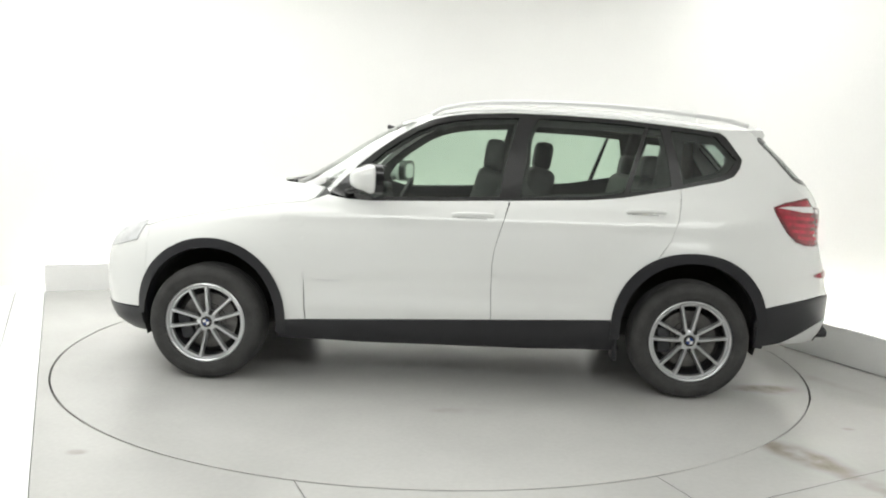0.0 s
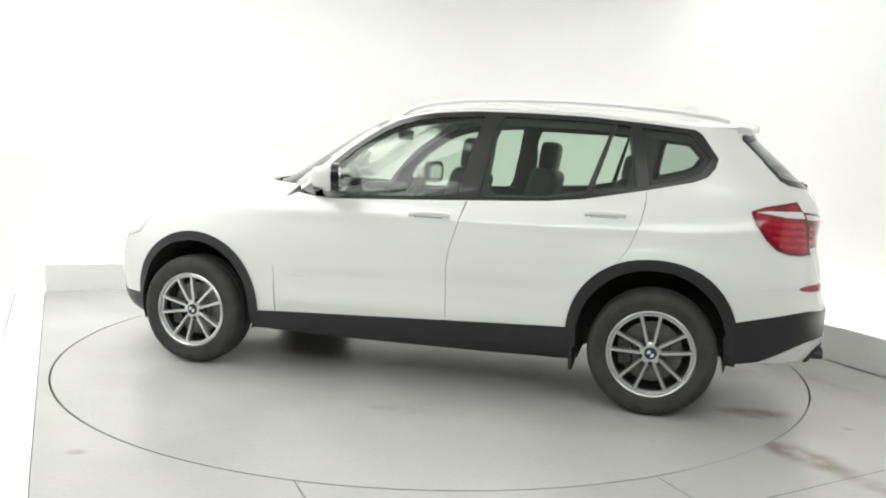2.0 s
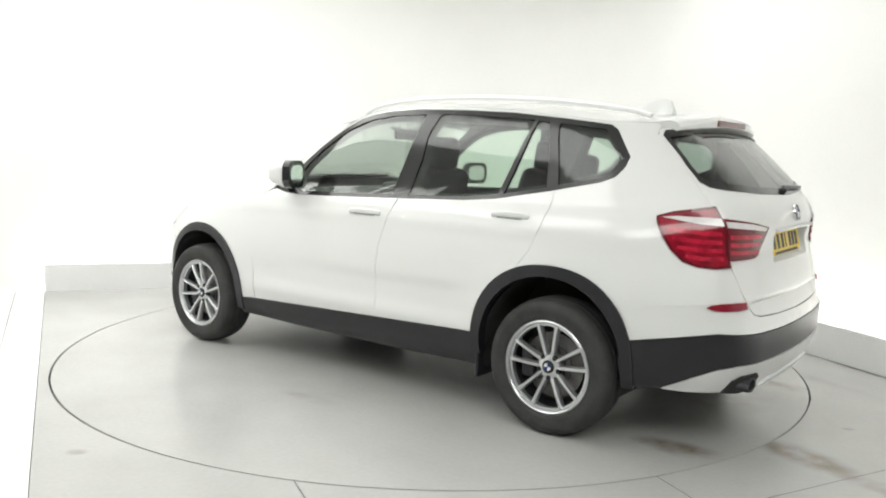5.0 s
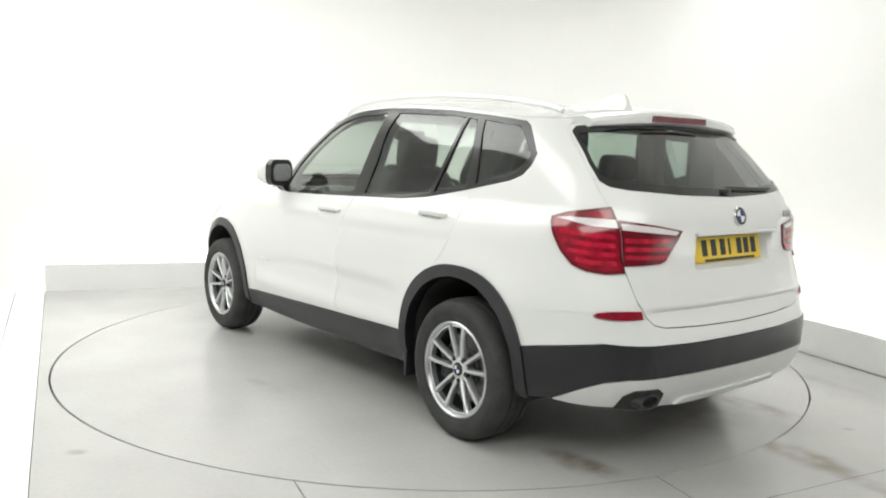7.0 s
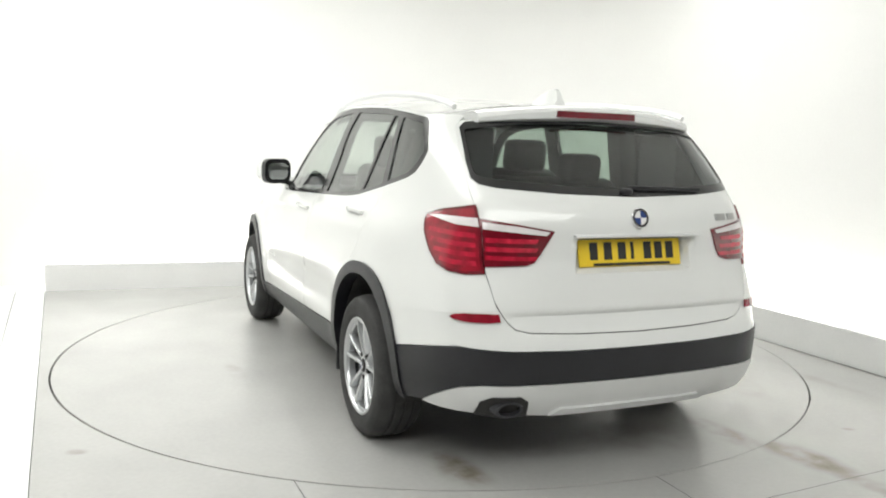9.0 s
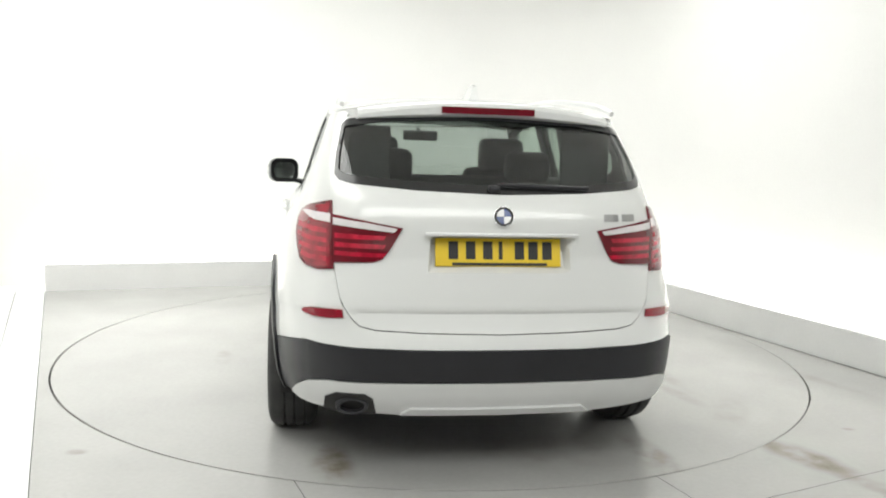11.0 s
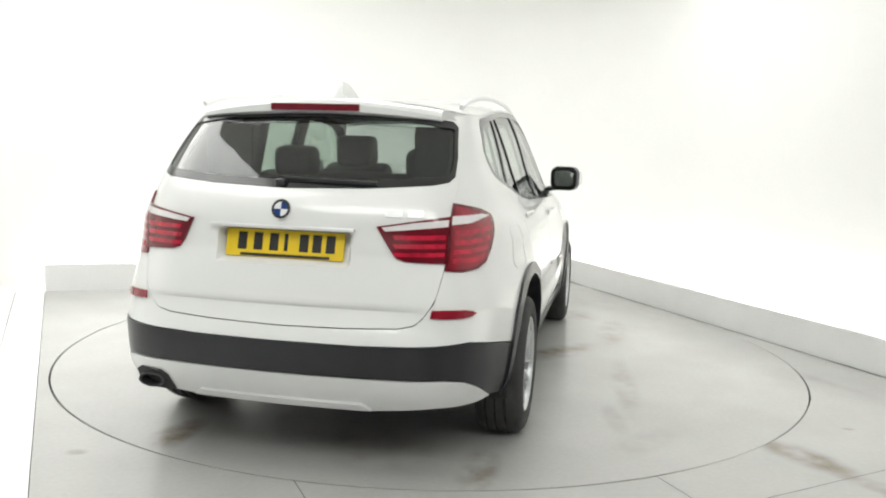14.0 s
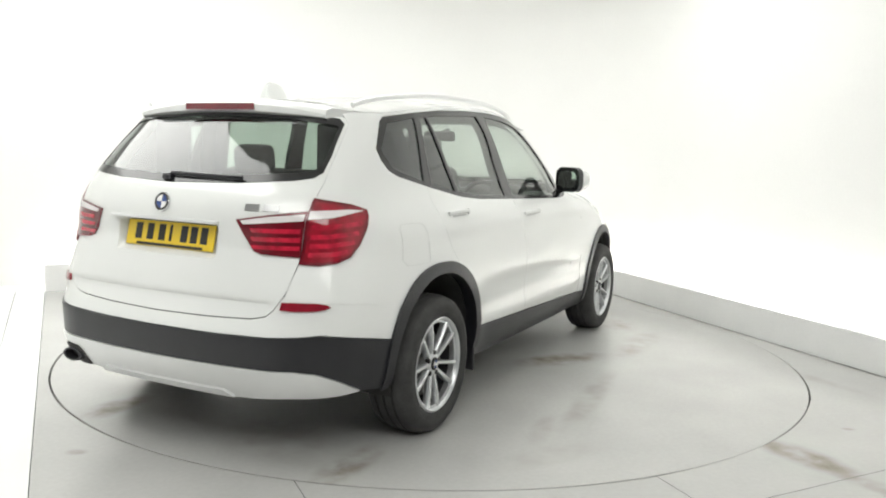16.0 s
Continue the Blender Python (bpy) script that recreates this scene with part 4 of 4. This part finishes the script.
    s.visible_shadow = False
    for y0, y1 in ((0.62, 0.02), (0.05, -0.55)):
        pts = []
        for k in range(9):
            y = y0 + (y1 - y0) * k / 8
            p, n = body(V(y, 1.178, True), 1.178)
            pts.append(p + n * 0.004)
        piece("front_wiper", tube(bmesh.new(), pts, 0.010, 6), M_BLACK, label="black front wiper")
    cw = sym([(ARC - 1e-3, 1.166)] + F([(0.0, 1.166), (0.5, 1.162), (0.70, 1.154), (0.69, 1.163), (0.45, 1.173)])[1:] + [(ARC - 1e-3, 1.176)])
    piece("cowl", skin(cw, (), around, -0.012, 0.0, 0.08, 0.01, 0.04), M_BLACK, label="black cowl below the windscreen")


front_end()


def roof():
    for name, drop, mat, label in (("roof", 0.0, M_PAINT, "white roof"), ("headliner", 0.045, M_HEADLINER, "grey cloth headliner")):
        bm = bmesh.new()
        rows = []
        for i in range(41):
            x = (0.30 if not drop else 0.12) - i * ((2.02 if not drop else 1.82) / 40)
            ze = roof_edge(x) if x < 0.14 else roof_edge(0.14) - (x - 0.14) * 0.30
            ye = abs(place(U(min(x, 0.2), ze), ze).y)
            row = []
            for k in range(25):
                t = -1 + 2 * k / 24
                t = math.copysign(abs(t) ** 0.85, t)
                crown = 0.058 * (1 - abs(t) ** 2.6)
                front = max(0.0, (x - 0.14) / 0.16)
                row.append(bm.verts.new((x + 0.05 * front * (1 - t * t), ye * t, ze + crown * (1 - 0.35 * front) - drop)))
            rows.append(row)
        for a, b in zip(rows, rows[1:]):
            for k in range(24):
                bm.faces.new((a[k], a[k + 1], b[k + 1], b[k]))
        piece(name, bm, mat, label=label)
    bm = bmesh.new()
    prof = [(-1.36, 0.0, 0.03), (-1.42, 0.022, 0.034), (-1.48, 0.046, 0.028), (-1.52, 0.058, 0.022), (-1.555, 0.060, 0.020), (-1.585, 0.050, 0.020), (-1.605, 0.0, 0.036)]
    rows = []
    for x, hgt, w in prof:
        b = 1.653
        rows.append([bm.verts.new(c) for c in ((x, w + 0.012, b - 0.035), (x, w * 0.5, b + hgt), (x, -w * 0.5, b + hgt), (x, -w - 0.012, b - 0.035))])
    for a, b in zip(rows, rows[1:]):
        for k in range(4):
            bm.faces.new((a[k], a[(k + 1) % 4], b[(k + 1) % 4], b[k]))
    bm.faces.new(rows[0])
    bm.faces.new(rows[-1][::-1])
    piece("roof_antenna", bm, M_PAINT, label="white fin antenna on the roof")


roof()


def underside_and_cabin():
    piece("floor_pan", made_box(0.0, 0, 0.33, 3.9, 1.10, 0.12, 0.03, 2), M_UNDER, label="dark underbody")
    piece("side_floor", made_box(0.0, 0, 0.32, 1.86, 1.70, 0.15, 0.02, 2), M_UNDER, label="dark underbody between the wheels")
    piece("load_floor", made_box(-1.72, 0, 0.78, 0.72, 1.24, 0.05, 0.01, 1), M_LINING, label="charcoal load floor")
    piece("bulkhead", made_box(0.95, 0, 0.75, 0.05, 1.62, 0.70, 0.01, 1), M_UNDER, label="dark bulkhead")
    piece("rear_structure", made_box(-2.06, 0, 0.55, 0.22, 1.30, 0.34, 0.03, 2), M_UNDER, label="dark rear structure")
    piece("axle", made_box(-1.405, 0, 0.33, 0.16, 1.36, 0.12, 0.04, 2), M_UNDER, label="dark rear axle")
    piece("axle", made_box(1.405, 0, 0.33, 0.16, 1.36, 0.12, 0.04, 2), M_UNDER, label="dark front axle")
    piece("load_cover", made_box(-1.72, 0, 1.145, 0.66, 1.26, 0.02, 0.006, 1), M_LINING, label="charcoal load cover")
    d = made_box(0.72, 0, 0.98, 0.46, 1.46, 0.26, 0.08, 4)
    dash = piece("dashboard", d, M_LINING, label="charcoal dashboard")
    piece("instrument_hood", made_box(0.60, -0.36, 1.115, 0.22, 0.40, 0.07, 0.03, 3), M_LINING, dash, "charcoal instrument hood")
    bm = bmesh.new()
    lathe(bm, [(0.175 + 0.016 * math.cos(a), 0.016 * math.sin(a)) for a in np.linspace(0, 2 * math.pi, 10, endpoint=False)], 28, close=True)
    box(bm, 0, 0.01, 0, 0.33, 0.03, 0.05, 0.01, 1)
    bmesh.ops.transform(bm, matrix=Matrix.Translation((0.40, -0.36, 1.02)) @ pose(0, 0, 0, 0, -25, 0) @ pose(0, 0, 0, 0, 0, 90), verts=bm.verts)
    piece("steering_wheel", bm, M_SEAT, label="black leather steering wheel")
    piece("centre_console", made_box(0.15, 0, 0.66, 0.95, 0.24, 0.28, 0.05, 3), M_LINING, label="charcoal centre console")

    def seat(x, y, wide, name, heads, hip=0.72, top=1.17):
        s = piece(name, made_box(x + 0.05, y, hip - 0.02, 0.52, wide, 0.18, 0.06, 4), M_SEAT, label="black leather seat")
        m = Matrix.Translation((x - 0.26, y, hip)) @ pose(0, 0, 0, 0, -16, 0)
        bk = made_box(0, 0, 0.5 * (top - hip), 0.19 if wide < 0.8 else 0.15, wide, (top - hip) + 0.06, 0.06, 4, m)
        for v in bk.verts:
            k = max(0, (v.co.z - hip) / (top - hip))
            v.co.y += (y - v.co.y) * 0.14 * k * k * (1 if wide < 0.8 else 0.2)
        piece("backrest", bk, M_SEAT, s)
        for hy in heads:
            hb = made_box(0, 0, 0, 0.125, 0.27 if wide < 0.8 else 0.24, 0.20 if wide < 0.8 else 0.165, 0.045, 4, Matrix.Translation((x - 0.42, y + hy, top + (0.095 if wide < 0.8 else 0.065))) @ pose(0, 0, 0, 0, -8, 0))
            piece("headrest", hb, M_SEAT, s)
            for q in (-0.06, 0.06):
                piece("headrest_stem", tube(bmesh.new(), [(x - 0.38, y + hy + q, top - 0.03), (x - 0.415, y + hy + q, top + 0.09)], 0.007, 6), M_STEEL, s)
        return s

    seat(0.16, 0.36, 0.52, "front_seat", (0,), 0.72, 1.28)
    seat(-0.20, -0.37, 0.52, "front_seat", (0,), 0.72, 1.28)
    seat(-0.82, 0, 1.26, "rear_bench", (0.37, -0.37), 0.74, 1.25)
    for sd in (1, -1):
        for x, y, w, z0, z1 in ((-1.30, 0.615, 0.13, 1.12, 1.57),):
            m = Matrix.Translation((x, sd * y, 0.5 * (z0 + z1))) @ pose(0, 0, 0, sd * 16, -12 if x > -1.5 else 18, 0)
            piece("pillar_trim", made_box(0, 0, 0, w, 0.12, z1 - z0, 0.03, 2, m), M_LINING, label="charcoal pillar trim")
        shield = made_box(-1.70, sd * 0.53, 1.335, 0.03, 0.24, 0.33, 0.012, 2)
        piece("pillar_trim", shield, M_LINING, label="charcoal rear pillar trim")
    rv = piece("interior_mirror", made_box(0.33, 0.0, 1.495, 0.035, 0.25, 0.07, 0.016, 3), M_LINING, label="black interior mirror")
    bm = bmesh.new()
    tube(bm, [(0.345, 0, 1.50), (0.40, 0, 1.53), (0.47, 0, 1.545)], 0.014, 8)
    piece("mirror_stem", bm, M_LINING, rv)


underside_and_cabin()


def build_wheel():
    """A wheel in its own space, outer side towards +y, centre at the origin."""
    R = 0.345
    bm = bmesh.new()
    rim = [(0.214, 0.060), (0.220, 0.086), (0.232, 0.098), (0.237, 0.106), (0.230, 0.111), (0.224, 0.108), (0.2195, 0.099), (0.2175, 0.090), (0.212, 0.091), (0.207, 0.089), (0.206, 0.060)]
    lathe(bm, rim, 56, close=True)
    wheel = part("wheel", bm, M_ALLOY, CAR, "silver ten-spoke alloy wheel with black tyre")
    # Inner barrel gets a dark colour for the shade between the spokes.
    bm = bmesh.new()
    lathe(bm, [(0.222, -0.10), (0.222, 0.06), (0.212, 0.062), (0.206, -0.09)], 48, close=True)
    part("rim_barrel", bm, M_DARKMETAL, wheel, "inner rim barrel coloured dark for the shade behind the spokes")
    bm = bmesh.new()
    tread = []
    ys = [-0.095, -0.062, -0.058, -0.052, -0.048, -0.016, -0.012, -0.006, -0.002, 0.030, 0.034, 0.040, 0.044, 0.062, 0.095]
    groove = {-0.058, -0.052, -0.012, -0.006, 0.034, 0.040}
    for y in ys:
        tread.append((R - 0.012 * (abs(y) / 0.095) ** 4 - (0.010 if y in groove else 0), y))
    side_out = [(0.322, 0.107), (0.305, 0.114), (0.285, 0.119), (0.281, 0.1175), (0.262, 0.118), (0.246, 0.113), (0.236, 0.103), (0.226, 0.09)]
    prof = [(r, -y) for r, y in side_out[::-1]] + tread + side_out
    lathe(bm, prof, 64)
    part("tyre", bm, M_TYRE, wheel, "black rubber tyre with grooved tread")
    # five V pairs of spokes
    for i in range(5):
        for sg in (1, -1):
            bm = bmesh.new()
            rows = []
            for t in np.linspace(0, 1, 7):
                r = 0.045 + (0.212 - 0.045) * t
                off = sg * (0.016 + 0.036 * t)
                a = radians(90 + 72 * i)
                cx, cz = r * math.cos(a) - off * math.sin(a), r * math.sin(a) + off * math.cos(a)
                w = 0.0108 - 0.002 * t + 0.004 * t ** 5
                yo = 0.078 + 0.022 * math.sin(t * 1.5) - 0.002 * t
                tx, tz = -math.sin(a), math.cos(a)
                rows.append([bm.verts.new((cx + tx * q * w, yo + dy, cz + tz * q * w)) for q, dy in ((-1, -0.035), (-1, -0.006), (-0.6, 0.0), (0.6, 0.0), (1, -0.006), (1, -0.035))])
            for ra, rb in zip(rows, rows[1:]):
                for k in range(6):
                    bm.faces.new((ra[k], ra[(k + 1) % 6], rb[(k + 1) % 6], rb[k]))
            bm.faces.new(rows[0])
            bm.faces.new(rows[-1][::-1])
            part("spoke", bm, M_ALLOY, wheel)
    bm = bmesh.new()
    lathe(bm, [(0.0005, 0.082), (0.044, 0.081), (0.060, 0.074), (0.066, 0.05), (0.062, 0.01)], 30)
    part("hub", bm, M_ALLOY, wheel)
    bm = bmesh.new()
    lathe(bm, [(0.0005, 0.090), (0.028, 0.089), (0.033, 0.084), (0.033, 0.07)], 24)
    part("hub_cap", bm, M_INK, wheel, "dark hub cap")
    for q in range(4):
        bm = bmesh.new()
        c = bm.verts.new((0, 0.0912, 0))
        rg = [bm.verts.new((0.020 * math.cos(radians(q * 90 + a)), 0.0912, 0.020 * math.sin(radians(q * 90 + a)))) for a in range(0, 91, 18)]
        for a, b in zip(rg, rg[1:]):
            bm.faces.new((c, a, b))
        part("cap_quarter", bm, M_BLUE if q % 2 else M_WHITE, wheel)
    for i in range(5):
        a = radians(90 + 36 + 72 * i)
        bm = bmesh.new()
        lathe(bm, [(0.0005, 0.080), (0.010, 0.080), (0.0125, 0.076), (0.013, 0.06)], 10)
        bmesh.ops.transform(bm, matrix=Matrix.Translation((0.056 * math.cos(a), 0.004, 0.056 * math.sin(a))), verts=bm.verts)
        part("wheel_bolt", bm, M_INK, wheel, "dark wheel bolt")
    bm = bmesh.new()
    lathe(bm, [(0.07, 0.03), (0.10, 0.03), (0.102, 0.024), (0.166, 0.024), (0.166, 0.0), (0.07, 0.0)], 40, close=True)
    part("brake_disc", bm, M_DISC, wheel, "dark steel brake disc")
    bm = bmesh.new()
    lathe(bm, [(0.0005, -0.03), (0.205, -0.03)], 40)
    part("brake_shield", bm, M_UNDER, wheel, "dark brake shield")
    bm = bmesh.new()
    box(bm, 0.14, 0.02, 0.0, 0.08, 0.07, 0.16, 0.02, 2)
    part("brake_caliper", bm, M_DARKMETAL, wheel, "dark brake caliper")
    return wheel


WHEEL_Y = 0.846
w0 = build_wheel()
w0.matrix_basis = pose(CX + 1.42, CY + WHEEL_Y - 0.006, 0.344, 0, 13, 0)
for x, sd, spin in ((-1.412, 1, 2), (1.42, -1, 14), (-1.424, -1, 30)):
    m = pose(CX + x, CY + sd * WHEEL_Y, 0.344, 0, 0, 0 if sd > 0 else 180) @ pose(0, 0, 0, 0, spin, 0)
    copy_thing(w0, m)

# ---------------------------------------------------------------- movement


def motions():
    rows = []
    for k in range(33):
        t = k * 0.5
        rows.append((t, pose(0, 0, 0, 0, 0, 177.901 - 7.17014 * t - math.degrees(0.24679e-3 * (t - 8) ** 2))))
    walk(CAR, rows)
    walk(TABLE, rows)


motions()
